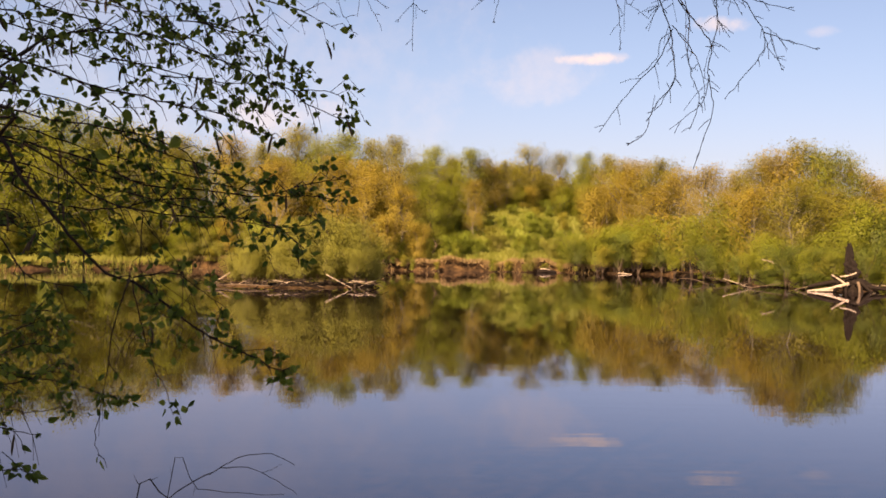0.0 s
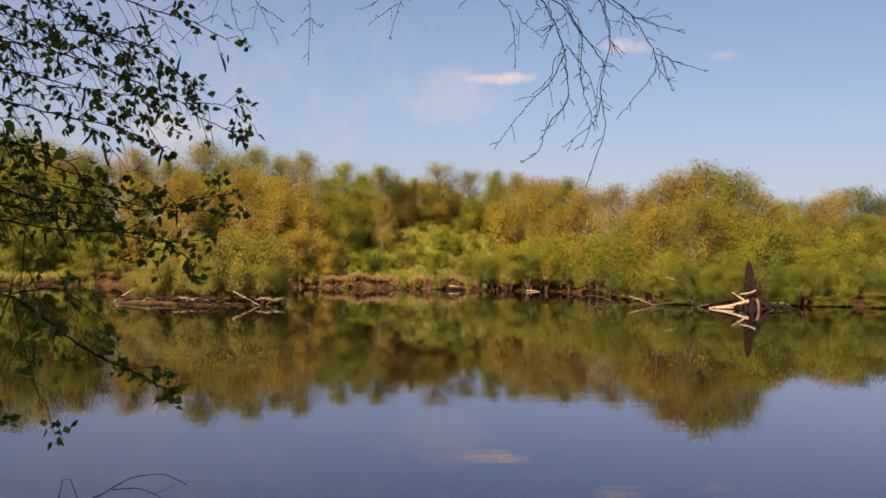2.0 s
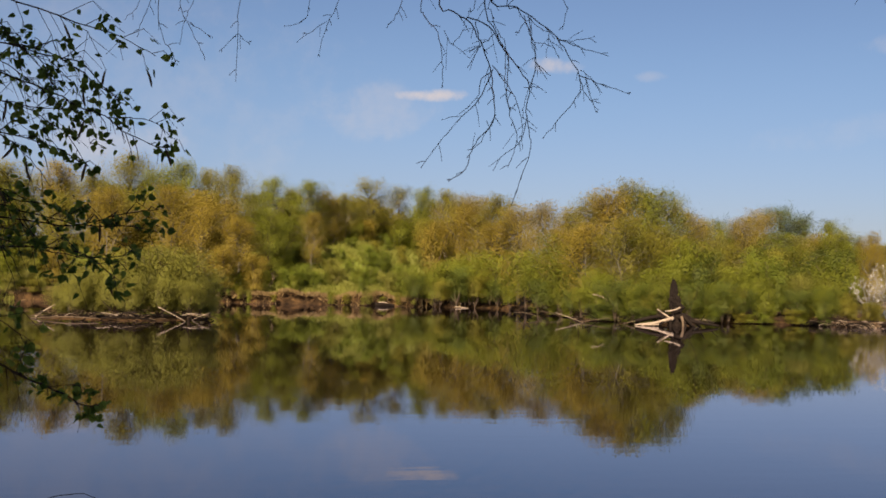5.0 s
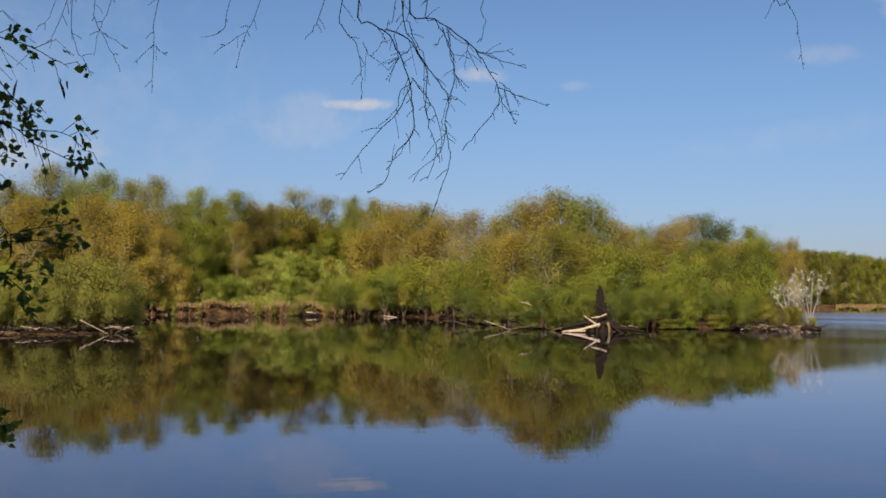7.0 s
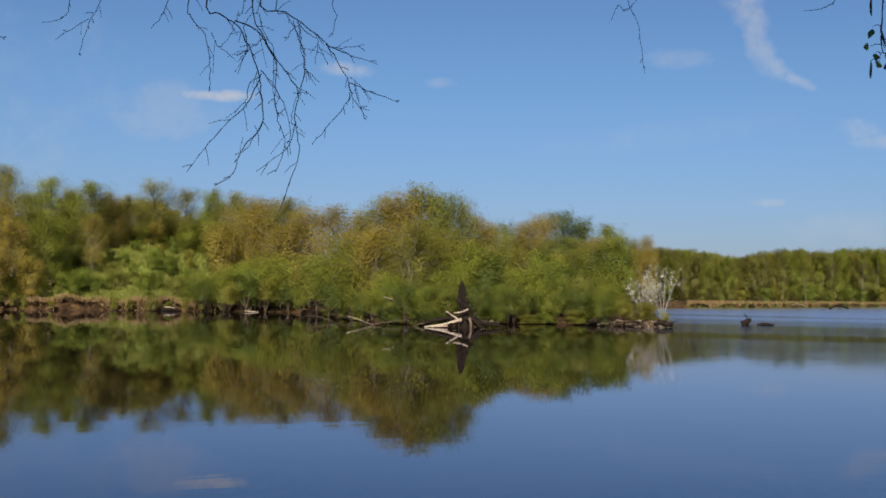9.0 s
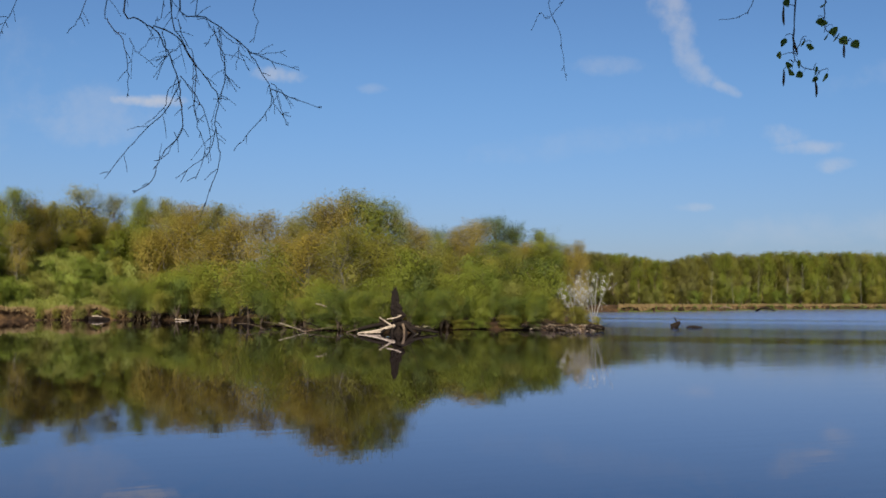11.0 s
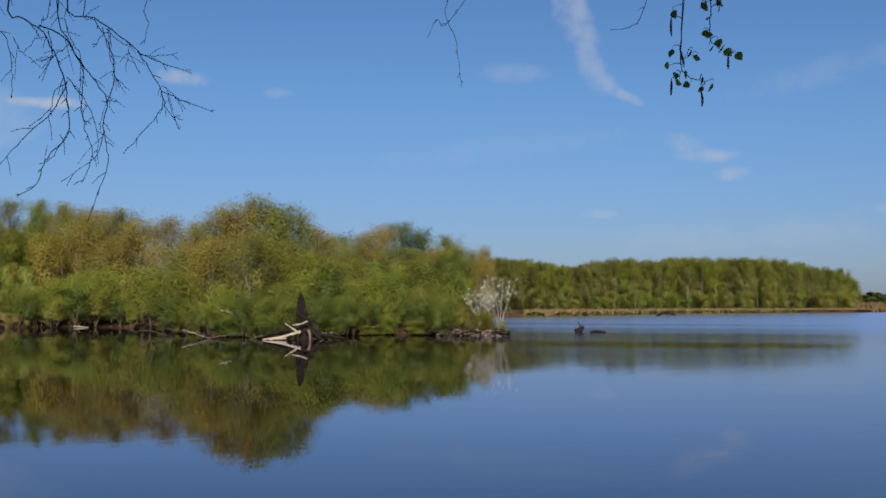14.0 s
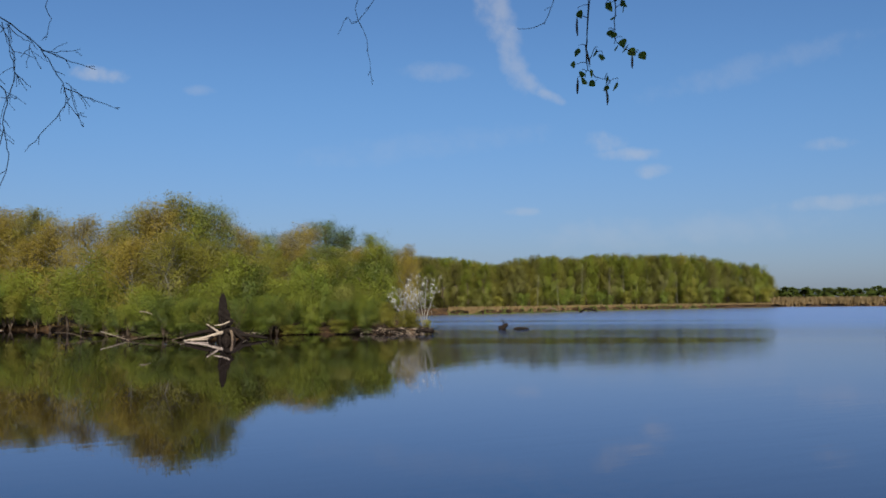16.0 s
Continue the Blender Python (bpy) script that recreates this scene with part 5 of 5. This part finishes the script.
bough(7, (-1.01, 2.29, 2.42), (-0.94, 2.30, 2.42), (-0.88, 2.31, 2.41), (-0.74, 2.35, 2.35), (-0.64, 2.36, 2.33))
bough(5, (-0.99, 2.24, 2.46), (-0.93, 2.26, 2.48), (-0.83, 2.29, 2.46), (-0.69, 2.33, 2.44), (-0.58, 2.35, 2.41), (-0.52, 2.35, 2.36), (-0.45, 2.36, 2.35))
bough(3.2, (-0.65, 2.24, 2.12), (-0.67, 2.23, 2.05), (-0.68, 2.22, 1.98), (-0.68, 2.21, 1.94), (-0.70, 2.20, 1.82), (-0.69, 2.19, 1.77))
bough(3.2, (-0.64, 2.24, 2.12), (-0.62, 2.24, 2.03), (-0.60, 2.24, 1.96), (-0.57, 2.24, 1.90), (-0.55, 2.23, 1.85))
bough(2.6, (-0.64, 2.31, 2.26), (-0.64, 2.29, 2.16), (-0.62, 2.28, 2.12))
bough(4, (-0.92, 2.11, 1.97), (-0.87, 2.13, 2.01), (-0.81, 2.15, 2.04), (-0.76, 2.17, 2.05))
bough(4, (-0.92, 2.11, 1.97), (-0.86, 2.13, 1.94), (-0.80, 2.15, 1.93), (-0.71, 2.17, 1.91), (-0.64, 2.19, 1.88))
bough(3.5, (-0.92, 2.11, 2.01), (-0.87, 2.12, 2.05), (-0.82, 2.13, 2.06), (-0.76, 2.15, 2.07))
bough(3.5, (-0.92, 2.11, 1.96), (-0.86, 2.12, 1.98), (-0.81, 2.14, 2.00), (-0.76, 2.15, 1.99))
bough(3.5, (-0.92, 2.11, 1.91), (-0.86, 2.13, 1.92), (-0.81, 2.14, 1.93), (-0.76, 2.16, 1.96), (-0.72, 2.16, 1.94))
bough(3, (-0.90, 2.06, 1.91), (-0.85, 2.08, 1.88), (-0.79, 2.11, 1.87), (-0.73, 2.13, 1.88))
bough(2.5, (-0.87, 2.02, 1.87), (-0.83, 2.04, 1.85), (-0.79, 2.05, 1.84), (-0.76, 2.06, 1.83))
bough(2.5, (-0.87, 2.02, 1.79), (-0.83, 2.04, 1.77), (-0.80, 2.05, 1.77), (-0.78, 2.06, 1.76))
bough(3.5, (-0.93, 2.10, 2.31), (-0.87, 2.13, 2.21), (-0.83, 2.15, 2.14), (-0.78, 2.16, 2.12), (-0.72, 2.18, 2.11))
bough(3, (-0.60, 2.38, 2.36), (-0.48, 2.40, 2.33), (-0.38, 2.40, 2.31), (-0.28, 2.41, 2.31), (-0.23, 2.41, 2.30))
bough(3, (-0.68, 2.32, 2.31), (-0.56, 2.35, 2.28), (-0.44, 2.37, 2.25), (-0.33, 2.38, 2.24), (-0.27, 2.38, 2.26))
bough(3, (-0.73, 2.50, 2.87), (-0.68, 2.49, 2.73), (-0.60, 2.50, 2.66), (-0.51, 2.50, 2.61))
bough(3, (-0.65, 2.52, 2.87), (-0.59, 2.52, 2.75), (-0.52, 2.51, 2.69), (-0.44, 2.51, 2.64))
bough(3, (-0.76, 2.38, 2.61), (-0.64, 2.40, 2.59), (-0.52, 2.42, 2.56), (-0.43, 2.42, 2.51), (-0.39, 2.42, 2.45))
bough(3, (-0.73, 2.39, 2.45), (-0.62, 2.40, 2.40), (-0.52, 2.41, 2.37), (-0.45, 2.41, 2.31))
bough(4, (-1.07, 2.42, 2.70), (-0.94, 2.46, 2.67), (-0.83, 2.49, 2.63), (-0.71, 2.52, 2.61), (-0.60, 2.53, 2.57))
bough(4, (-1.05, 2.38, 2.72), (-0.94, 2.41, 2.70), (-0.83, 2.44, 2.67), (-0.73, 2.46, 2.62), (-0.65, 2.46, 2.56))
bough(4, (-1.05, 2.38, 2.54), (-0.95, 2.41, 2.54), (-0.85, 2.43, 2.52), (-0.75, 2.45, 2.48), (-0.68, 2.46, 2.43))
bough(4, (-0.96, 2.52, 2.84), (-0.81, 2.55, 2.78), (-0.68, 2.56, 2.72), (-0.56, 2.56, 2.66), (-0.46, 2.56, 2.58))
bough(3.5, (-0.78, 2.53, 2.85), (-0.65, 2.55, 2.77), (-0.55, 2.56, 2.71), (-0.48, 2.56, 2.63))
bough(4, (-1.03, 2.33, 2.46), (-0.92, 2.37, 2.45), (-0.80, 2.40, 2.41), (-0.66, 2.42, 2.37), (-0.58, 2.43, 2.31))
bough(4, (-1.01, 2.29, 2.35), (-0.91, 2.31, 2.37), (-0.80, 2.34, 2.33), (-0.67, 2.37, 2.31), (-0.57, 2.38, 2.33))
bough(3.5, (-0.97, 2.20, 2.28), (-0.88, 2.21, 2.24), (-0.81, 2.23, 2.19), (-0.76, 2.22, 2.15))
bough(3, (-0.88, 2.45, 2.82), (-0.82, 2.45, 2.72), (-0.74, 2.46, 2.61), (-0.71, 2.45, 2.51))
bough(4, (-1.05, 2.43, 2.82), (-0.89, 2.48, 2.77), (-0.77, 2.51, 2.75), (-0.65, 2.53, 2.73), (-0.54, 2.54, 2.75))
bough(3, (-0.82, 2.42, 2.56), (-0.73, 2.43, 2.50), (-0.68, 2.43, 2.43), (-0.60, 2.44, 2.33), (-0.55, 2.44, 2.24))
bough(4, (-1.01, 2.29, 2.24), (-0.94, 2.30, 2.26), (-0.88, 2.31, 2.23), (-0.81, 2.33, 2.26), (-0.71, 2.34, 2.24))
# the thick leaf tufts at the boughs' ends, and a few larger leaves close by
LEFT.tuft((-0.224, 2.450, 2.519), 5)
LEFT.tuft((-0.209, 2.451, 2.497), 5)
LEFT.tuft((-0.216, 2.449, 2.483), 5)
LEFT.tuft((-0.310, 2.439, 2.545), 5)
LEFT.tuft((-0.332, 2.435, 2.569), 5)
LEFT.tuft((-0.400, 2.424, 2.542), 5)
LEFT.tuft((-0.415, 2.421, 2.534), 5)
LEFT.tuft((-0.531, 2.398, 2.525), 5)
LEFT.tuft((-0.365, 2.428, 2.500), 5)
LEFT.tuft((-0.347, 2.430, 2.482), 5)
LEFT.tuft((-0.420, 2.418, 2.461), 5)
LEFT.tuft((-0.399, 2.421, 2.448), 5)
LEFT.tuft((-0.385, 2.423, 2.437), 5)
LEFT.tuft((-0.476, 2.406, 2.484), 5)
LEFT.tuft((-0.324, 2.430, 2.590), 5)
LEFT.tuft((-0.374, 2.423, 2.628), 5)
LEFT.tuft((-0.477, 2.404, 2.637), 5)
LEFT.tuft((-0.499, 2.399, 2.709), 5)
LEFT.tuft((-0.531, 2.391, 2.655), 5)
LEFT.tuft((-0.437, 2.410, 2.703), 5)
LEFT.tuft((-0.514, 2.394, 2.394), 5)
LEFT.tuft((-0.473, 2.401, 2.367), 5)
LEFT.tuft((-0.278, 2.431, 2.383), 5)
LEFT.tuft((-0.253, 2.433, 2.383), 5)
LEFT.tuft((-0.255, 2.433, 2.322), 5)
LEFT.tuft((-0.234, 2.434, 2.311), 5)
LEFT.tuft((-0.290, 2.427, 2.321), 5)
LEFT.tuft((-0.326, 2.422, 2.321), 5)
LEFT.tuft((-0.382, 2.413, 2.344), 5)
LEFT.tuft((-0.403, 2.409, 2.354), 5)
LEFT.tuft((-0.597, 2.368, 2.663), 5)
LEFT.tuft((-0.686, 2.343, 2.609), 5)
LEFT.tuft((-0.647, 2.354, 2.555), 5)
LEFT.tuft((-0.581, 2.370, 2.475), 5)
LEFT.tuft((-0.640, 2.355, 2.472), 5)
LEFT.tuft((-0.612, 2.227, 2.023), 5)
LEFT.tuft((-0.593, 2.233, 1.994), 5)
LEFT.tuft((-0.605, 2.229, 1.981), 5)
LEFT.tuft((-0.544, 2.245, 1.997), 5)
LEFT.tuft((-0.569, 2.239, 2.046), 5)
LEFT.tuft((-0.438, 2.268, 2.002), 5)
LEFT.tuft((-0.426, 2.270, 1.986), 5)
LEFT.tuft((-0.383, 2.278, 1.959), 5)
LEFT.tuft((-0.349, 2.283, 1.965), 5)
LEFT.tuft((-0.327, 2.287, 1.945), 5)
LEFT.tuft((-0.346, 2.284, 1.912), 5)
LEFT.tuft((-0.332, 2.286, 1.932), 5)
LEFT.tuft((-0.399, 2.275, 2.204), 5)
LEFT.tuft((-0.392, 2.277, 2.215), 5)
LEFT.tuft((-0.527, 2.249, 2.160), 5)
LEFT.tuft((-0.489, 2.258, 2.130), 5)
LEFT.tuft((-0.539, 2.246, 2.153), 5)
LEFT.tuft((-0.274, 2.294, 2.267), 5)
LEFT.broad = (0.75, 1.0)
LEFT.tuft((-0.841, 2.194, 2.632), 1)
LEFT.tuft((-0.844, 2.193, 2.616), 1)
LEFT.tuft((-0.743, 2.230, 2.594), 1)
LEFT.tuft((-0.731, 2.233, 2.460), 1)
LEFT.tuft((-0.740, 2.230, 2.423), 1)
LEFT.tuft((-0.556, 2.283, 2.424), 1)
LEFT.tuft((-0.730, 2.234, 2.381), 1)
LEFT.tuft((-0.666, 2.254, 2.496), 1)
LEFT.tuft((-0.877, 2.180, 2.551), 1)
LEFT.close((-2.3, 2.0, 7.0), (2.6, 2.6, 2.6), 2600, 81)

# the birch that arches overhead, dead at its ends
OVER = NearTree(stand((3.9, 0.9, 0)), "near birch arching over with bare hanging twigs", 73, 60)
OVER.tilt, OVER.broad, OVER.fold = 0.7, (0.5, 0.72), 0.9
OVER.wood("trunk", [(3.9, 0.9, OVER.place.z - 0.2), (3.85, 0.95, 2.0), (3.7, 1.0, 3.4), (3.6, 0.9, 6.0), (3.5, 0.8, 8.5)], 0.12, 0.03, "birch")
OVER.wood("limb", [(3.72, 1.0, 3.2), (2.9, 1.5, 3.5), (1.9, 2.1, 3.42), (1.0, 2.45, 3.35), (0.2, 2.6, 3.35), (-0.9, 2.7, 3.25)], 0.035, 0.006, "twig", 6)


def limb_above(p):
    x = p[0] + 0.12
    return (x, float(np.interp(x, (-0.9, 0.2, 1.0, 1.9, 2.9), (2.7, 2.6, 2.45, 2.1, 1.5))), float(np.interp(x, (-0.9, 0.2, 1.0, 1.9, 2.9), (3.25, 3.35, 3.35, 3.42, 3.5))))


def bare(width, *pts, gap=0.05, reach=0.11):
    OVER.branch(width * 0.6, pts, twigs=gap, reach=reach, start=0.12, droop=0.15, root=limb_above(pts[0]) if pts[0][2] > 2.83 else None)


def top_twig(width, *pts):
    bare(width * 0.7, *pts, gap=0.045, reach=0.09)


def end_twig(width, *pts):
    bare(width, *pts, gap=0.06, reach=0.06)


def sprig(width, *pts):
    OVER.branch(width, pts, twigs=0.2, reach=0.04, start=0.3, droop=0.8, root=limb_above(pts[0]) if pts[0][2] > 2.83 else None)


bare(6, (0.38, 2.42, 2.88), (0.41, 2.41, 2.82), (0.44, 2.40, 2.80), (0.47, 2.39, 2.75), (0.49, 2.38, 2.69), (0.50, 2.38, 2.63), (0.50, 2.37, 2.57), (0.47, 2.37, 2.53), (0.45, 2.37, 2.50), (0.44, 2.37, 2.46), (0.40, 2.37, 2.43))
bare(4.5, (0.44, 2.41, 2.81), (0.49, 2.40, 2.79), (0.52, 2.39, 2.74), (0.55, 2.38, 2.70), (0.58, 2.37, 2.65), (0.57, 2.36, 2.59), (0.58, 2.36, 2.55), (0.58, 2.35, 2.50), (0.56, 2.35, 2.44), (0.54, 2.35, 2.38))
bare(5.5, (0.51, 2.50, 2.91), (0.57, 2.49, 2.86), (0.62, 2.48, 2.83), (0.67, 2.48, 2.79), (0.70, 2.47, 2.74), (0.72, 2.46, 2.70), (0.72, 2.46, 2.66), (0.68, 2.47, 2.60), (0.64, 2.48, 2.55))
bare(3, (0.67, 2.48, 2.79), (0.72, 2.47, 2.77), (0.79, 2.46, 2.75))
bare(3, (0.72, 2.46, 2.70), (0.78, 2.46, 2.68), (0.84, 2.45, 2.66))
bare(2.5, (0.72, 2.46, 2.70), (0.73, 2.43, 2.65), (0.75, 2.40, 2.61))
bare(3.5, (0.50, 2.40, 2.69), (0.47, 2.40, 2.62), (0.43, 2.39, 2.58), (0.39, 2.39, 2.53), (0.34, 2.38, 2.46))
bare(3, (0.35, 2.47, 2.89), (0.35, 2.46, 2.82), (0.38, 2.45, 2.78), (0.39, 2.44, 2.72), (0.39, 2.43, 2.68), (0.39, 2.42, 2.65))
bare(3, (0.50, 2.40, 2.70), (0.53, 2.37, 2.65), (0.55, 2.33, 2.59), (0.55, 2.29, 2.50))
bare(3.5, (0.47, 2.36, 2.87), (0.50, 2.35, 2.76), (0.52, 2.33, 2.71), (0.52, 2.33, 2.62), (0.53, 2.31, 2.56), (0.54, 2.30, 2.52), (0.52, 2.30, 2.46))
bare(2.5, (0.58, 2.44, 2.83), (0.60, 2.42, 2.76), (0.60, 2.40, 2.71), (0.59, 2.39, 2.66))
bare(2.5, (0.69, 2.47, 2.93), (0.69, 2.47, 2.86), (0.68, 2.47, 2.81))
bare(2.5, (0.30, 2.43, 2.87), (0.28, 2.43, 2.81), (0.26, 2.43, 2.78))
bare(2.5, (0.57, 2.34, 2.58), (0.55, 2.32, 2.52), (0.48, 2.31, 2.46))
bare(1.6, (0.60, 2.39, 2.71), (0.63, 2.38, 2.68))
bare(2, (0.46, 2.41, 2.80), (0.47, 2.41, 2.75), (0.45, 2.41, 2.69))
bare(1.8, (0.44, 2.36, 2.50), (0.47, 2.36, 2.52), (0.50, 2.35, 2.58))
bare(1.8, (0.39, 2.42, 2.78), (0.41, 2.42, 2.75), (0.44, 2.41, 2.79))
top_twig(3, (-0.27, 2.68, 2.91), (-0.26, 2.66, 2.79), (-0.24, 2.65, 2.75), (-0.22, 2.63, 2.71))
top_twig(3, (-0.22, 2.68, 2.92), (-0.19, 2.66, 2.80), (-0.16, 2.64, 2.74))
top_twig(2, (-0.20, 2.65, 2.82), (-0.14, 2.63, 2.78))
top_twig(3.5, (-0.07, 2.64, 2.92), (-0.08, 2.62, 2.79), (-0.08, 2.59, 2.67))
top_twig(2, (-0.08, 2.62, 2.79), (-0.12, 2.59, 2.74))
top_twig(1.8, (-0.08, 2.62, 2.79), (-0.05, 2.59, 2.76))
top_twig(2.5, (-0.28, 2.68, 2.91), (-0.31, 2.67, 2.82), (-0.32, 2.67, 2.78))
top_twig(2.2, (-0.31, 2.69, 2.90), (-0.35, 2.67, 2.82))
top_twig(3, (0.17, 2.59, 2.92), (0.13, 2.57, 2.81), (0.11, 2.54, 2.73))
top_twig(2, (0.13, 2.57, 2.82), (0.06, 2.54, 2.76))
top_twig(2.4, (0.10, 2.59, 2.92), (0.08, 2.60, 2.83), (0.03, 2.60, 2.81))
top_twig(2.2, (-0.18, 2.69, 2.92), (-0.21, 2.68, 2.83), (-0.22, 2.68, 2.77))
end_twig(2.4, (0.48, 2.39, 2.88), (0.49, 2.38, 2.82), (0.50, 2.37, 2.78), (0.52, 2.36, 2.74), (0.52, 2.35, 2.69), (0.52, 2.34, 2.63), (0.53, 2.33, 2.59))
end_twig(2.6, (0.54, 2.43, 2.89), (0.56, 2.42, 2.84), (0.58, 2.41, 2.80), (0.59, 2.40, 2.76), (0.60, 2.39, 2.71), (0.59, 2.39, 2.67), (0.57, 2.38, 2.61), (0.57, 2.38, 2.58))
end_twig(1.6, (0.60, 2.39, 2.71), (0.62, 2.37, 2.67))
end_twig(2, (0.50, 2.39, 2.77), (0.47, 2.38, 2.74), (0.44, 2.38, 2.69))
end_twig(1.5, (0.47, 2.39, 2.74), (0.44, 2.40, 2.73))
end_twig(2, (0.47, 2.44, 2.88), (0.45, 2.44, 2.83), (0.44, 2.45, 2.80))
end_twig(1.8, (0.60, 2.44, 2.83), (0.58, 2.44, 2.81), (0.56, 2.43, 2.78))
end_twig(1.6, (0.64, 2.44, 2.79), (0.63, 2.42, 2.73))
end_twig(1.6, (0.64, 2.44, 2.78), (0.66, 2.42, 2.73))
end_twig(1.8, (0.67, 2.46, 2.78), (0.71, 2.45, 2.78), (0.75, 2.44, 2.79))
end_twig(1.8, (0.72, 2.45, 2.71), (0.74, 2.43, 2.69), (0.76, 2.42, 2.65))
end_twig(1.8, (0.73, 2.44, 2.69), (0.75, 2.42, 2.61))
end_twig(1.4, (0.74, 2.44, 2.64), (0.76, 2.42, 2.63))
end_twig(1.8, (0.59, 2.45, 2.83), (0.62, 2.44, 2.80), (0.64, 2.43, 2.79))
end_twig(2.6, (0.50, 2.39, 2.69), (0.47, 2.38, 2.66), (0.46, 2.37, 2.62), (0.42, 2.36, 2.58))
end_twig(1.6, (0.57, 2.38, 2.65), (0.59, 2.37, 2.65), (0.60, 2.37, 2.65))
end_twig(3, (1.55, 2.57, 3.08), (1.55, 2.54, 2.93), (1.55, 2.51, 2.80))
end_twig(2.2, (1.56, 2.56, 3.02), (1.50, 2.56, 2.99), (1.47, 2.56, 2.94))
end_twig(2.8, (1.86, 2.10, 2.98), (1.82, 2.11, 2.91), (1.77, 2.13, 2.90))
OVER.lines = []
sprig(3.2, (1.89, 1.99, 3.01), (1.89, 1.99, 2.97), (1.88, 1.99, 2.85), (1.88, 1.99, 2.79), (1.89, 1.97, 2.76), (1.91, 1.95, 2.75), (1.92, 1.93, 2.75))
sprig(3.0, (1.93, 1.95, 3.00), (1.93, 1.94, 2.96), (1.93, 1.94, 2.90), (1.92, 1.93, 2.85), (1.94, 1.91, 2.82), (1.95, 1.88, 2.81))
sprig(2.0, (1.88, 1.99, 2.84), (1.89, 1.97, 2.83), (1.89, 1.96, 2.82))
# its last leaves and catkins
OVER.stalk((1.861, 1.999, 2.936))
OVER.stalk((1.862, 1.998, 2.841))
OVER.stalk((1.898, 1.967, 2.834))
OVER.stalk((1.905, 1.959, 2.821))
OVER.stalk((1.855, 2.000, 2.793))
OVER.stalk((1.865, 1.991, 2.779))
OVER.stalk((1.879, 1.978, 2.785))
OVER.stalk((1.870, 1.985, 2.757))
OVER.stalk((1.891, 1.966, 2.750))
OVER.stalk((1.910, 1.949, 2.768))
OVER.stalk((1.914, 1.944, 2.740))
OVER.stalk((1.929, 1.929, 2.750))
OVER.stalk((1.912, 1.943, 2.879))
OVER.stalk((1.925, 1.931, 2.873))
OVER.stalk((1.926, 1.929, 2.909))
OVER.stalk((1.910, 1.942, 2.949))
OVER.stalk((1.927, 1.926, 2.949))
OVER.stalk((1.936, 1.917, 2.952))
OVER.stalk((1.937, 1.915, 2.936))
OVER.stalk((1.932, 1.918, 2.855))
OVER.stalk((1.927, 1.922, 2.839))
OVER.stalk((1.940, 1.909, 2.828))
OVER.stalk((1.960, 1.890, 2.819))
OVER.stalk((1.902, 1.941, 2.939))
OVER.stalk((1.913, 1.930, 2.941))
OVER.stalk((1.941, 1.903, 2.832))
OVER.stalk((1.859, 2.001, 2.914), True)
OVER.stalk((1.871, 1.984, 2.838), True)
OVER.stalk((1.852, 1.994, 2.757), True)
OVER.stalk((1.902, 1.945, 2.726), True)
OVER.stalk((1.947, 1.898, 2.808), True)
OVER.close((3.4, 0.0, 6.5), (2.6, 2.6, 2.2), 2600, 83)

# bare shoots at the water's edge
sapling = NearTree(stand((-1.0, 3.3, 0)), "thin bare willow shoots arching up from the bank", 75, 0)
sapling.ob.name = "willow_shoots"
sapling.ob["category"] = "shrub"


def shoot(width, *pts):
    low = pts[0][2] < 1.42
    sapling.branch(width, pts, twigs=0.25, reach=0.12, start=0.5, droop=-0.2, root=(-1.0, 3.3, sapling.place.z - 0.05) if low else None)


shoot(5, (-0.93, 3.27, 1.32), (-0.82, 3.28, 1.43), (-0.73, 3.29, 1.49), (-0.67, 3.28, 1.52), (-0.60, 3.28, 1.56), (-0.51, 3.28, 1.57), (-0.44, 3.27, 1.54))
shoot(3, (-0.66, 3.26, 1.53), (-0.58, 3.27, 1.53), (-0.49, 3.27, 1.49), (-0.43, 3.27, 1.45))
shoot(3, (-0.83, 3.28, 1.40), (-0.73, 3.27, 1.46), (-0.61, 3.27, 1.45), (-0.47, 3.27, 1.45))

# unseen trees, added behind the camera to shade the near boughs
for kind, leaf, x, y, h in (("birch_tree", "olive", -1.2, -5.2, 11.5), ("birch_tree", "olive", -3.3, -5.6, 9.4)):
    grow(kind, leaf, stand((x, y, 0)), h, rnd.uniform(0, 6), 1.2)
